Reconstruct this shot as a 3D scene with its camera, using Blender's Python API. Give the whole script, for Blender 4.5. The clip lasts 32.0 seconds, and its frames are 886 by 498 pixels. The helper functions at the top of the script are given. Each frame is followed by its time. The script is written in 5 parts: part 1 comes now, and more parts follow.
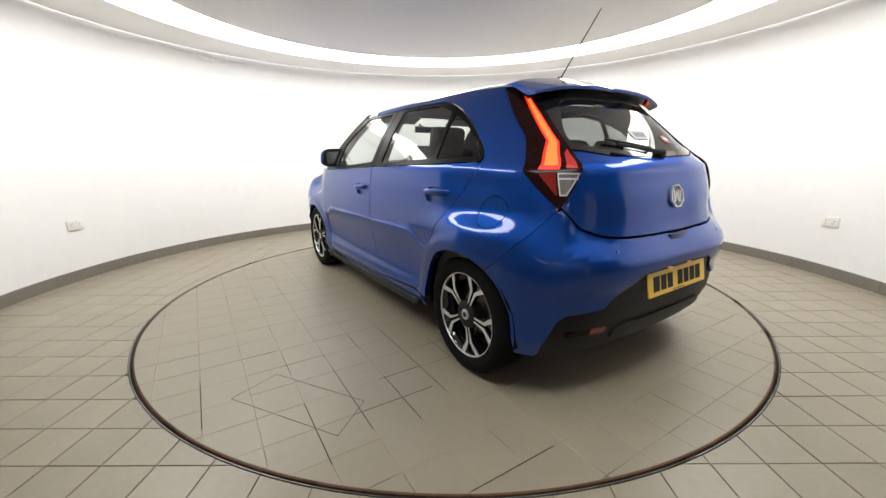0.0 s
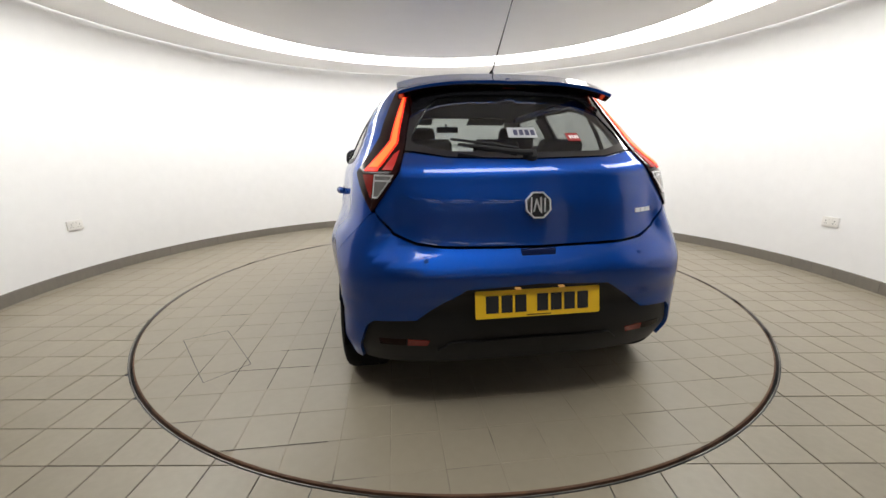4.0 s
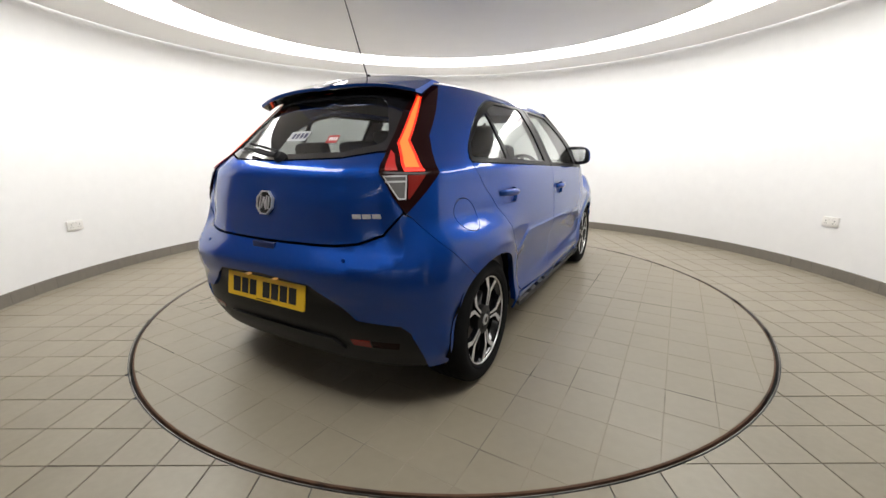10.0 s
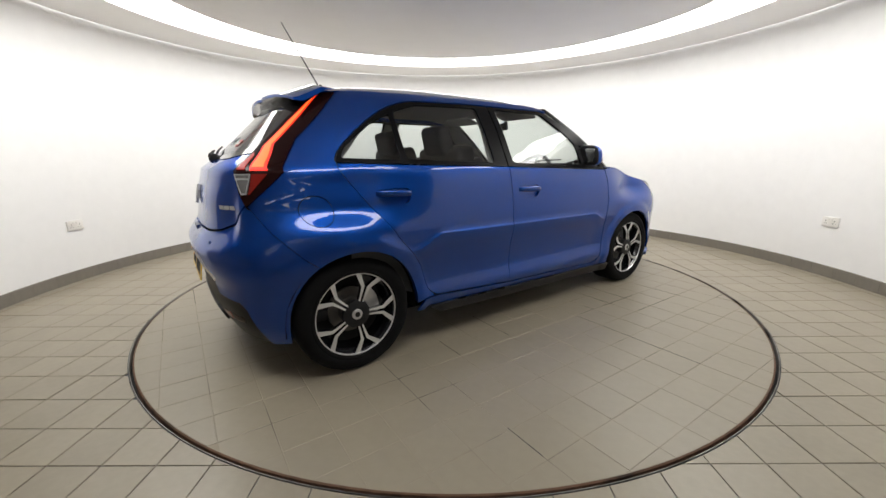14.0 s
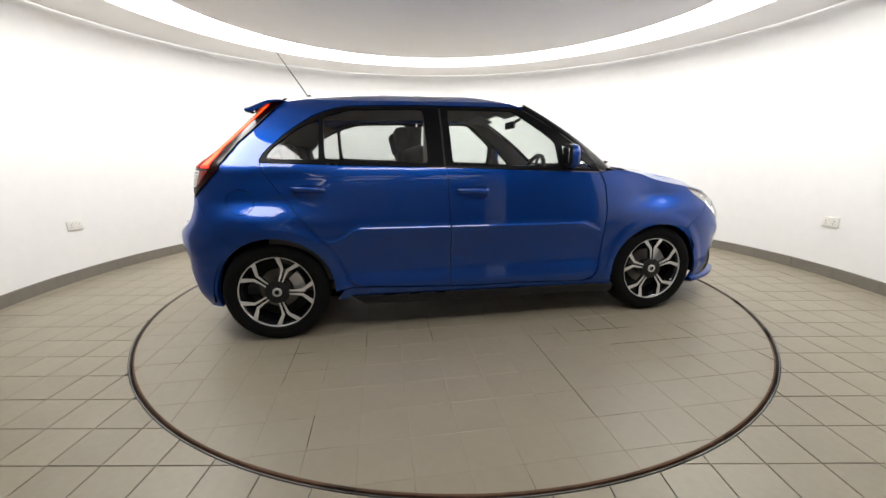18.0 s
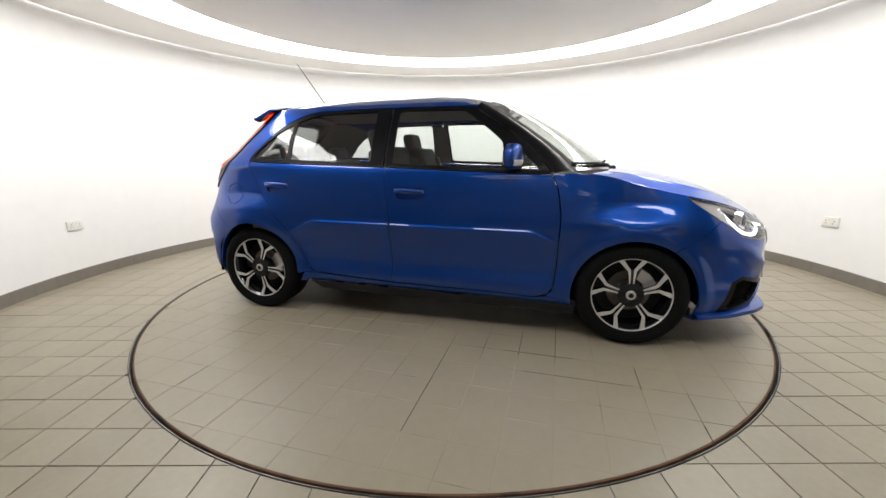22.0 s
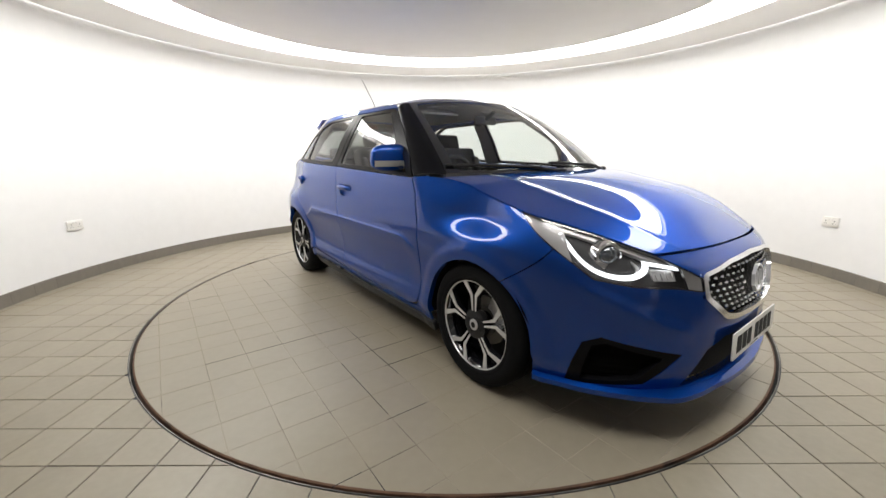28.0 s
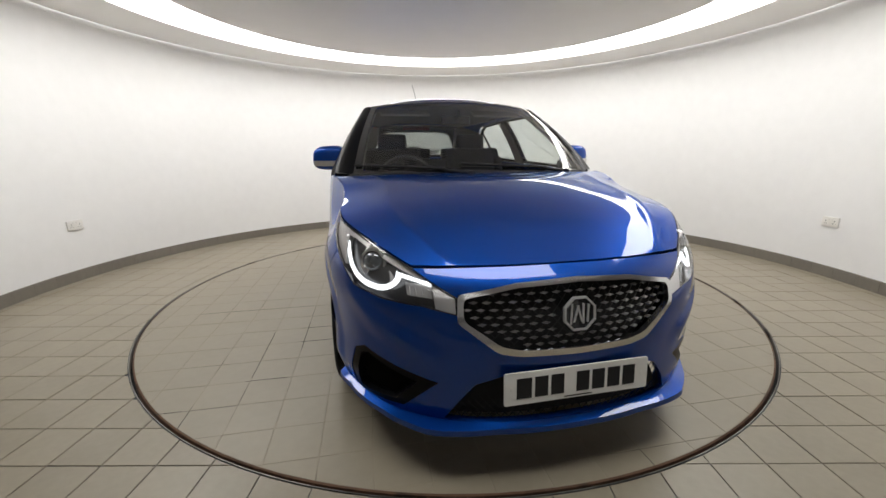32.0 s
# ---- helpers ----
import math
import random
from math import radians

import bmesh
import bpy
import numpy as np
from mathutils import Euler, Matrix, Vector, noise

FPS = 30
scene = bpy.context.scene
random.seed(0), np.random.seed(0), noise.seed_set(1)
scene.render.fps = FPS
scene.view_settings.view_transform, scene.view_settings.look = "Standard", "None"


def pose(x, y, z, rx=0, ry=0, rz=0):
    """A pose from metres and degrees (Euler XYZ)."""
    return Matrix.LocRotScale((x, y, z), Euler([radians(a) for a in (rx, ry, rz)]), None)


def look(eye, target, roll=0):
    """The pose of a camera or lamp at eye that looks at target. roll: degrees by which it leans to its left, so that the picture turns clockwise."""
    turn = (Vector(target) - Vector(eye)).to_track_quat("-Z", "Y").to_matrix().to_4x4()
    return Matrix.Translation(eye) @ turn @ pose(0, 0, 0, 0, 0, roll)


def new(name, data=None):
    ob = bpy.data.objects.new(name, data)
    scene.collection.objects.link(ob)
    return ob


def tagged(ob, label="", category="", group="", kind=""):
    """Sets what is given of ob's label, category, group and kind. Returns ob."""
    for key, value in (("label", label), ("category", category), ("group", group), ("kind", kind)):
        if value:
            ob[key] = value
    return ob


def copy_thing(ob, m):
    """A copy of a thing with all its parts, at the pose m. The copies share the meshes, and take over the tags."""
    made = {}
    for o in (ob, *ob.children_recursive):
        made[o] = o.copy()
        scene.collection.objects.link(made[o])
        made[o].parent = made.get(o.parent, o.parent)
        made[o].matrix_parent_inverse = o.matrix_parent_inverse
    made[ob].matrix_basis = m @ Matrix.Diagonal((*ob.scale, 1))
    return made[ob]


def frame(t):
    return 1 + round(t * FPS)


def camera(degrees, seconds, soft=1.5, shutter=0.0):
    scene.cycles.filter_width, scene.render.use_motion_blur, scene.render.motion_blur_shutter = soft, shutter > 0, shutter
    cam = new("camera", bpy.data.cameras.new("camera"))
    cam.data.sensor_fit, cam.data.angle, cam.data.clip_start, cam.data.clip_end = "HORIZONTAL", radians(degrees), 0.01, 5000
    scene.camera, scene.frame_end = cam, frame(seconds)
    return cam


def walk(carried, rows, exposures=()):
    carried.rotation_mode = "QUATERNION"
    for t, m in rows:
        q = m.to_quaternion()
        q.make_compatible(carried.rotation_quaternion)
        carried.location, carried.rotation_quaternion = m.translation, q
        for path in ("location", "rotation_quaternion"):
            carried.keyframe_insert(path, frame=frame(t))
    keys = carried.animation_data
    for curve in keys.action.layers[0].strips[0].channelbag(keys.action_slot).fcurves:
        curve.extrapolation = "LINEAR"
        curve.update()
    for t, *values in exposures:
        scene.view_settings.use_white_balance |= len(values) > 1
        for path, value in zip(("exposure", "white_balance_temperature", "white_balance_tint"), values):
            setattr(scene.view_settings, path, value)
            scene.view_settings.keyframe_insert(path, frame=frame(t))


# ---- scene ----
from mathutils.geometry import delaunay_2d_cdt

cam = camera(97.34, 32.0, soft=1.5)
EYE = (0.0, -3.293, 1.095)
AIM = (-0.0163, -2.3202, 0.8638)
walk(cam, [(0.0, look(EYE, AIM, -0.48)), (32.0, look(EYE, AIM, -0.48))], exposures=[(0.0, 0.16), (3.0, 0.0), (6.0, 0.07), (10.0, 0.07), (13.0, -0.05), (19.0, 0.13), (24.0, 0.21), (28.0, 0.21), (30.0, 0.11), (32.0, -0.28)])

# ---- light: the place is lit by one luminous ring in the ceiling ----
RING_LIGHT = 10.5
LINE_LIGHT = 2.6
world = bpy.data.worlds.new("world")
world.use_nodes = True
world.node_tree.nodes["Background"].inputs["Color"].default_value = (0.9, 0.95, 1.0, 1)
world.node_tree.nodes["Background"].inputs["Strength"].default_value = 0.05
scene.world = world

# ---- materials ----
def material(name, color, rough=0.5, metal=0.0, coat=0.0, grain=0.0, scale=40.0, bump=0.0, bump_scale=200.0, vary=0.0, spec=0.5, dirt=None):
    """A principled surface: two scales of noise shade the colour, a fine one the relief; vary shifts it from piece to piece."""
    m = bpy.data.materials.new(name)
    m.use_nodes = True
    nt = m.node_tree
    b = nt.nodes["Principled BSDF"]
    b.inputs["Base Color"].default_value = (*color, 1)
    b.inputs["Roughness"].default_value = rough
    b.inputs["Metallic"].default_value = metal
    b.inputs["Coat Weight"].default_value = coat
    b.inputs["Coat Roughness"].default_value = 0.03
    b.inputs["Specular IOR Level"].default_value = spec
    if grain or vary:
        tex = nt.nodes.new("ShaderNodeTexCoord")
        fine = nt.nodes.new("ShaderNodeTexNoise")
        fine.inputs["Scale"].default_value = scale
        fine.inputs["Detail"].default_value = 6
        wide = nt.nodes.new("ShaderNodeTexNoise")
        wide.inputs["Scale"].default_value = scale / 12
        wide.inputs["Detail"].default_value = 3
        add = nt.nodes.new("ShaderNodeMath")
        add.operation = "ADD"
        for n, k in ((fine, 0), (wide, 1)):
            nt.links.new(tex.outputs["Object"], n.inputs["Vector"])
            nt.links.new(n.outputs["Fac"], add.inputs[k])
        info = nt.nodes.new("ShaderNodeObjectInfo")
        piece = nt.nodes.new("ShaderNodeMath")
        piece.operation = "MULTIPLY_ADD"
        nt.links.new(info.outputs["Random"], piece.inputs[0])
        piece.inputs[1].default_value = vary
        nt.links.new(add.outputs[0], piece.inputs[2])
        ramp = nt.nodes.new("ShaderNodeMapRange")
        ramp.inputs["From Min"].default_value = 0.55
        ramp.inputs["From Max"].default_value = 1.45 + vary
        ramp.inputs["To Min"].default_value = 1 - grain - vary * 0.4
        ramp.inputs["To Max"].default_value = 1 + grain
        nt.links.new(piece.outputs[0], ramp.inputs["Value"])
        mul = nt.nodes.new("ShaderNodeVectorMath")
        mul.operation = "SCALE"
        mul.inputs[0].default_value = color
        nt.links.new(ramp.outputs["Result"], mul.inputs["Scale"])
        out = mul.outputs["Vector"]
        if dirt:
            spots = nt.nodes.new("ShaderNodeTexNoise")
            spots.inputs["Scale"].default_value = dirt[1]
            spots.inputs["Detail"].default_value = 8
            nt.links.new(tex.outputs["Object"], spots.inputs["Vector"])
            step = nt.nodes.new("ShaderNodeMapRange")
            step.inputs["From Min"].default_value, step.inputs["From Max"].default_value = dirt[2], dirt[2] + 0.15
            nt.links.new(spots.outputs["Fac"], step.inputs["Value"])
            mix = nt.nodes.new("ShaderNodeMix")
            mix.data_type = "RGBA"
            nt.links.new(step.outputs["Result"], mix.inputs["Factor"])
            nt.links.new(out, mix.inputs["A"])
            mix.inputs["B"].default_value = (*dirt[0], 1)
            out = mix.outputs["Result"]
        nt.links.new(out, b.inputs["Base Color"])
    if bump:
        tex = nt.nodes.new("ShaderNodeTexCoord")
        n = nt.nodes.new("ShaderNodeTexNoise")
        n.inputs["Scale"].default_value = bump_scale
        nt.links.new(tex.outputs["Object"], n.inputs["Vector"])
        bp = nt.nodes.new("ShaderNodeBump")
        bp.inputs["Strength"].default_value = bump
        bp.inputs["Distance"].default_value = 0.002
        nt.links.new(n.outputs["Fac"], bp.inputs["Height"])
        nt.links.new(bp.outputs["Normal"], b.inputs["Normal"])
    return m


def glow(name, color, strength):
    m = bpy.data.materials.new(name)
    m.use_nodes = True
    b = m.node_tree.nodes["Principled BSDF"]
    b.inputs["Base Color"].default_value = (*[min(1, c) * .12 for c in color], 1)
    b.inputs["Emission Color"].default_value = (*color, 1)
    b.inputs["Emission Strength"].default_value = strength
    return m


def glass(name, tint, ior=1.45, rough=0.0):
    """Thin glazing: clear along the sight line, mirror-like by Fresnel."""
    m = bpy.data.materials.new(name)
    m.use_nodes = True
    nt = m.node_tree
    nt.nodes.remove(nt.nodes["Principled BSDF"])
    clear = nt.nodes.new("ShaderNodeBsdfTransparent")
    clear.inputs["Color"].default_value = (*tint, 1)
    gloss = nt.nodes.new("ShaderNodeBsdfGlossy")
    gloss.inputs["Roughness"].default_value = rough
    edge = nt.nodes.new("ShaderNodeLayerWeight")
    edge.inputs["Blend"].default_value = 0.5
    steep = nt.nodes.new("ShaderNodeMath")
    steep.operation = "POWER"
    steep.inputs[1].default_value = 5.0
    nt.links.new(edge.outputs["Facing"], steep.inputs[0])
    fres = nt.nodes.new("ShaderNodeMath")
    fres.operation = "MULTIPLY_ADD"
    f0 = ((ior - 1) / (ior + 1)) ** 2 * 2.4
    fres.inputs[1].default_value, fres.inputs[2].default_value = 1 - f0, f0
    nt.links.new(steep.outputs[0], fres.inputs[0])
    mix = nt.nodes.new("ShaderNodeMixShader")
    nt.links.new(fres.outputs[0], mix.inputs["Fac"])
    nt.links.new(clear.outputs[0], mix.inputs[1])
    nt.links.new(gloss.outputs[0], mix.inputs[2])
    nt.links.new(mix.outputs[0], nt.nodes["Material Output"].inputs["Surface"])
    return m


def car_paint(name, color):
    """Metallic paint: fine flakes under a clear coat."""
    m = material(name, color, rough=0.42, metal=0.85, coat=1.0, spec=0.05)
    nt = m.node_tree
    b = nt.nodes["Principled BSDF"]
    tex = nt.nodes.new("ShaderNodeTexCoord")
    b.inputs["Coat IOR"].default_value = 1.52
    b.inputs["Specular Tint"].default_value = (0.28, 0.5, 0.85, 1)
    b.inputs["Coat Roughness"].default_value = 0.012
    flake = nt.nodes.new("ShaderNodeTexNoise")
    flake.inputs["Scale"].default_value = 900
    nt.links.new(tex.outputs["Object"], flake.inputs["Vector"])
    r = nt.nodes.new("ShaderNodeMapRange")
    r.inputs["To Min"].default_value, r.inputs["To Max"].default_value = 0.75, 1.3
    nt.links.new(flake.outputs["Fac"], r.inputs["Value"])
    s = nt.nodes.new("ShaderNodeVectorMath")
    s.operation = "SCALE"
    s.inputs[0].default_value = color
    nt.links.new(r.outputs["Result"], s.inputs["Scale"])
    nt.links.new(s.outputs["Vector"], b.inputs["Base Color"])
    return m


WALL = material("white_wall_paint", (0.85, 0.845, 0.835), 0.55, grain=0.03, scale=10, bump=0.12, bump_scale=45)
CEIL = material("ceiling_paint", (0.95, 0.935, 0.915), 0.8, grain=0.02, scale=5)
TILE = material("beige_floor_tile", (0.270, 0.235, 0.174), 0.36, grain=0.07, scale=30, bump=0.08, bump_scale=90, vary=0.3)
DISC_TILE = material("worn_turntable_tile", (0.252, 0.219, 0.163), 0.38, grain=0.06, scale=22, bump=0.08, bump_scale=90, vary=0.10)
GROUT = material("dark_grout", (0.05, 0.053, 0.06), 0.9, grain=0.2, scale=60)
DISC_GROUT = material("pale_dirty_grout", (0.255, 0.222, 0.166), 0.9, grain=0.12, scale=8, dirt=((0.03, 0.028, 0.025), 2.4, 0.53))
SKIRT = material("taupe_skirting_tile", (0.20, 0.18, 0.15), 0.42, grain=0.07, scale=24, vary=0.25)
HALL_FLOOR = material("grey_hall_floor", (0.24, 0.23, 0.22), 0.7, grain=0.1, scale=3)
HALL = material("pale_hall_paint", (0.78, 0.77, 0.75), 0.8, grain=0.1, scale=3)
GAP = material("dark_gap", (0.012, 0.012, 0.012), 0.9)
RUST = material("rusty_steel", (0.12, 0.062, 0.036), 0.8, metal=0.2, grain=0.5, scale=25, bump=0.5, bump_scale=120, dirt=((0.04, 0.024, 0.016), 7.0, 0.52))
STEEL = material("worn_steel", (0.36, 0.345, 0.32), 0.5, metal=0.8, grain=0.15, scale=30, dirt=((0.06, 0.05, 0.04), 2.5, 0.5))
SOCKET = material("white_plastic", (0.78, 0.76, 0.72), 0.35)
PAINT = car_paint("blue_metallic_paint", (0.0024, 0.047, 0.28))
BLACK = material("textured_black_plastic", (0.009, 0.009, 0.010), 0.5, spec=0.3, bump=0.1, bump_scale=400)
PILLAR = material("black_pillar_film", (0.005, 0.005, 0.006), 0.3, spec=0.08, bump=0.08, bump_scale=500)
GLOSS_BLACK = material("gloss_black", (0.008, 0.008, 0.01), 0.12, coat=0.6)
MATT_BLACK = material("matt_black", (0.01, 0.01, 0.011), 0.85)
RUBBER = material("tyre_rubber", (0.006, 0.006, 0.0065), 0.8, spec=0.1, grain=0.2, scale=60, bump=0.25, bump_scale=300)
ALLOY = material("machined_alloy", (0.70, 0.70, 0.70), 0.32, metal=0.6, grain=0.05, scale=300)
CHROME = material("chrome", (0.86, 0.86, 0.87), 0.13, metal=1.0)
SATIN = material("satin_silver", (0.62, 0.62, 0.63), 0.34, metal=0.8)
BRIGHT = material("bright_satin_metal", (0.70, 0.70, 0.71), 0.30, metal=0.75)
FRAME_CHROME = material("brushed_chrome", (0.74, 0.74, 0.75), 0.14, metal=1.0)
DISC_IRON = material("brake_iron", (0.15, 0.14, 0.13), 0.45, metal=0.8, grain=0.2, scale=40)
CLEAR = glass("clear_window", (0.86, 0.90, 0.88))
TINT = glass("tinted_window", (0.78, 0.81, 0.80))
REAR_TINT = glass("dark_tinted_window", (0.33, 0.35, 0.34))
LENS = glass("lamp_lens", (0.93, 0.93, 0.94), 1.4)
RED_LENS = material("dark_red_lens", (0.20, 0.010, 0.006), 0.2, coat=0.3)
RED_GLOW = glow("lit_red_bar", (1.0, 0.022, 0.006), 1.3)
RED_GLOW_CORE = glow("lit_orange_core", (1.0, 0.125, 0.022), 2.2)
WHITE_GLOW = glow("lit_white_strip", (0.95, 0.98, 1.0), 2.4)
FABRIC = material("dark_seat_fabric", (0.02, 0.02, 0.022), 0.9, grain=0.3, scale=120, bump=0.2, bump_scale=400)
TRIM = material("dark_cabin_trim", (0.03, 0.03, 0.032), 0.65, bump=0.15, bump_scale=300)
LINING = material("grey_roof_lining", (0.26, 0.255, 0.25), 0.95, grain=0.05, scale=60)
YELLOW = material("yellow_plate", (0.78, 0.48, 0.015), 0.35, coat=0.3)
WHITE = material("white_plate", (0.80, 0.80, 0.78), 0.35, coat=0.3)
RING_GLOW = glow("luminous_ring", (1.0, 0.985, 0.955), RING_LIGHT)
LINE_GLOW = glow("lit_wall_line", (1.0, 0.985, 0.955), LINE_LIGHT)
TUBE_GLOW = glow("lit_tube", (1.0, 0.98, 0.94), 4.0)
RED_DARK = material("smoked_lens", (0.012, 0.003, 0.003), 0.16, spec=0.14)
REVERSE = material("clear_reversing_lens", (0.20, 0.195, 0.19), 0.18, metal=0.4, coat=1.0, grain=0.2, scale=90)
WARM_GLOW = glow("lit_warm_lamp", (1.0, 0.50, 0.14), 0.35)
RED_MID = glow("half_lit_red_lens", (0.8, 0.014, 0.008), 0.42)
FROST = material("frosted_clear_lens", (0.66, 0.65, 0.64), 0.22, metal=0.4, coat=0.8)
LENS_BALL = material("dark_projector_glass", (0.10, 0.11, 0.12), 0.05, metal=0.6, coat=1.0)
# darkened body blue, the shade of a recess put into the colour
RECESS_SHADE = material("shaded_recess_blue", (0.002, 0.014, 0.085), 0.35, metal=0.4, coat=0.3)
LINING_DARK = material("grey_pillar_trim", (0.16, 0.155, 0.15), 0.8, grain=0.05, scale=60)
STICKER = material("pale_sticker", (0.40, 0.41, 0.43), 0.5)
RED_STICKER = material("red_sticker", (0.35, 0.02, 0.02), 0.5)
INK = material("dark_print", (0.03, 0.03, 0.08), 0.5)
STUD = material("bright_stud", (0.20, 0.20, 0.205), 0.22, metal=0.9)
WEB = material("dark_web", (0.018, 0.018, 0.019), 0.4, metal=0.3)
LINER = material("felt_arch_liner", (0.004, 0.004, 0.004), 0.95, spec=0.05)
LAMP_DARK = material("dark_grey_lamp_body", (0.05, 0.05, 0.052), 0.25, metal=0.3, coat=0.5)
BEZEL = material("silver_lamp_bezel", (0.46, 0.45, 0.44), 0.3, metal=0.6)


# ---- small modelling kit ----
def mesh_object(name, verts, faces, mat, parent=None, label="", flat=False, normals=None):
    me = bpy.data.meshes.new(name)
    me.from_pydata([tuple(v) for v in verts], [], faces)
    me.materials.append(mat)
    me.update()
    if not flat:
        me.shade_smooth()
    if normals:
        me.normals_split_custom_set_from_vertices([tuple(n) for n in normals])
    ob = new(name, me)
    ob.parent = parent
    if label:
        tagged(ob, label)
    return ob


def part(name, bm, mat, parent=None, label="", smooth_angle=40):
    """One bmesh as one mesh object under a thing or a part."""
    bmesh.ops.recalc_face_normals(bm, faces=bm.faces[:])
    for e in bm.edges:
        e.smooth = len(e.link_faces) == 2 and e.calc_face_angle(3.2) < radians(smooth_angle)
    for f in bm.faces:
        f.smooth = True
    me = bpy.data.meshes.new(name)
    bm.to_mesh(me)
    bm.free()
    me.materials.append(mat)
    ob = new(name, me)
    ob.parent = parent
    if label:
        tagged(ob, label)
    return ob


def add_box(bm, size, at=(0, 0, 0), turn=None, bevel=0.0, seg=2):
    got = bmesh.ops.create_cube(bm, size=1)
    m = Matrix.LocRotScale(at, turn, size)
    bmesh.ops.transform(bm, matrix=m, verts=got["verts"])
    if bevel:
        es = list({e for v in got["verts"] for e in v.link_edges})
        bmesh.ops.bevel(bm, geom=es, offset=bevel, segments=seg, affect="EDGES", profile=0.6)
    return bm


def box(size, at=(0, 0, 0), turn=None, bevel=0.0, seg=2):
    return add_box(bmesh.new(), size, at, turn, bevel, seg)


def lathe(profile, n=48, bm=None, axis="z", closed=False):
    """Turns (radius, height) pairs about an axis."""
    bm = bm or bmesh.new()
    rows = []
    for r, h in profile:
        row = []
        for i in range(n):
            a = 2 * math.pi * i / n
            c, s = r * math.cos(a), r * math.sin(a)
            row.append(bm.verts.new((c, s, h) if axis == "z" else (c, h, s)))
        rows.append(row)
    pairs = list(zip(rows, rows[1:])) + ([(rows[-1], rows[0])] if closed else [])
    for a, b in pairs:
        for i in range(n):
            j = (i + 1) % n
            bm.faces.new((a[i], a[j], b[j], b[i]))
    return bm


def prism(poly, depth, at=None, bm=None, bevel=0.0):
    """A flat outline in (x, y), thickened along z and posed by the matrix at."""
    bm = bm or bmesh.new()
    n = len(poly)
    lo = [bm.verts.new((x, y, 0)) for x, y in poly]
    hi = [bm.verts.new((x, y, depth)) for x, y in poly]
    fs = [bm.faces.new(lo[::-1]), bm.faces.new(hi)]
    fs += [bm.faces.new((lo[i], lo[(i + 1) % n], hi[(i + 1) % n], hi[i])) for i in range(n)]
    if bevel:
        es = list(fs[1].edges)
        bmesh.ops.bevel(bm, geom=es, offset=bevel, segments=2, affect="EDGES", profile=0.6)
    if at is not None:
        vs = list({v for f in fs if f.is_valid for v in f.verts} | {v for v in lo + hi if v.is_valid})
        if bevel:
            vs = [v for v in bm.verts]
        bmesh.ops.transform(bm, matrix=at, verts=vs)
    return bm


def tube(points, radius, n=8, taper=1.0, bm=None):
    """A round rod along points."""
    bm = bm or bmesh.new()
    pts = [Vector(p) for p in points]
    rows = []
    for i, p in enumerate(pts):
        d = (pts[min(i + 1, len(pts) - 1)] - pts[max(i - 1, 0)]).normalized()
        u = d.orthogonal().normalized()
        v = d.cross(u)
        r = radius * (1 + (taper - 1) * i / max(1, len(pts) - 1))
        rows.append([bm.verts.new(p + r * (math.cos(2 * math.pi * k / n) * u + math.sin(2 * math.pi * k / n) * v)) for k in range(n)])
    for a, b in zip(rows, rows[1:]):
        for k in range(n):
            bm.faces.new((a[k], a[(k + 1) % n], b[(k + 1) % n], b[k]))
    bm.faces.new(rows[0][::-1])
    bm.faces.new(rows[-1])
    return bm


def loft(rows, closed=False, bm=None):
    """A skin over rows of points."""
    bm = bm or bmesh.new()
    vs = [[bm.verts.new(p) for p in row] for row in rows]
    for a, b in zip(vs, vs[1:]):
        n = len(a)
        for i in range(n if closed else n - 1):
            bm.faces.new((a[i], a[(i + 1) % n], b[(i + 1) % n], b[i]))
    return bm


def rounded(poly, r, n=5):
    """The same outline with every corner rounded by r."""
    out = []
    for i, p in enumerate(poly):
        p, a, b = Vector(p), Vector(poly[i - 1]), Vector(poly[(i + 1) % len(poly)])
        d0, d1 = min(r, (a - p).length * .45), min(r, (b - p).length * .45)
        s, e = p + (a - p).normalized() * d0, p + (b - p).normalized() * d1
        for k in range(n + 1):
            t = k / n
            v = s * (1 - t) ** 2 + p * 2 * t * (1 - t) + e * t * t
            out.append((v.x, v.y))
    return out


def shrink(poly, d):
    """The outline drawn in by d."""
    area = sum(a[0] * b[1] - b[0] * a[1] for a, b in zip(poly, poly[1:] + poly[:1]))
    s = 1 if area > 0 else -1
    out = []
    n = len(poly)
    for i in range(n):
        p, a, b = Vector(poly[i]), Vector(poly[i - 1]), Vector(poly[(i + 1) % n])
        e0, e1 = (p - a), (b - p)
        if e0.length < 1e-7 or e1.length < 1e-7:
            out.append((p.x, p.y))
            continue
        e0.normalize()
        e1.normalize()
        n0, n1 = Vector((-e0.y, e0.x)) * s, Vector((-e1.y, e1.x)) * s
        m = n0 + n1
        if m.length < 1e-4:
            m = n0
        m.normalize()
        k = d / max(.4, m.dot(n0))
        out.append((p.x + m.x * k, p.y + m.y * k))
    return out


def dense(poly, step):
    out = []
    for i in range(len(poly)):
        a, b = poly[i], poly[(i + 1) % len(poly)]
        n = max(1, math.ceil(math.hypot(b[0] - a[0], b[1] - a[1]) / step))
        out += [(a[0] + (b[0] - a[0]) * k / n, a[1] + (b[1] - a[1]) * k / n) for k in range(n)]
    return out


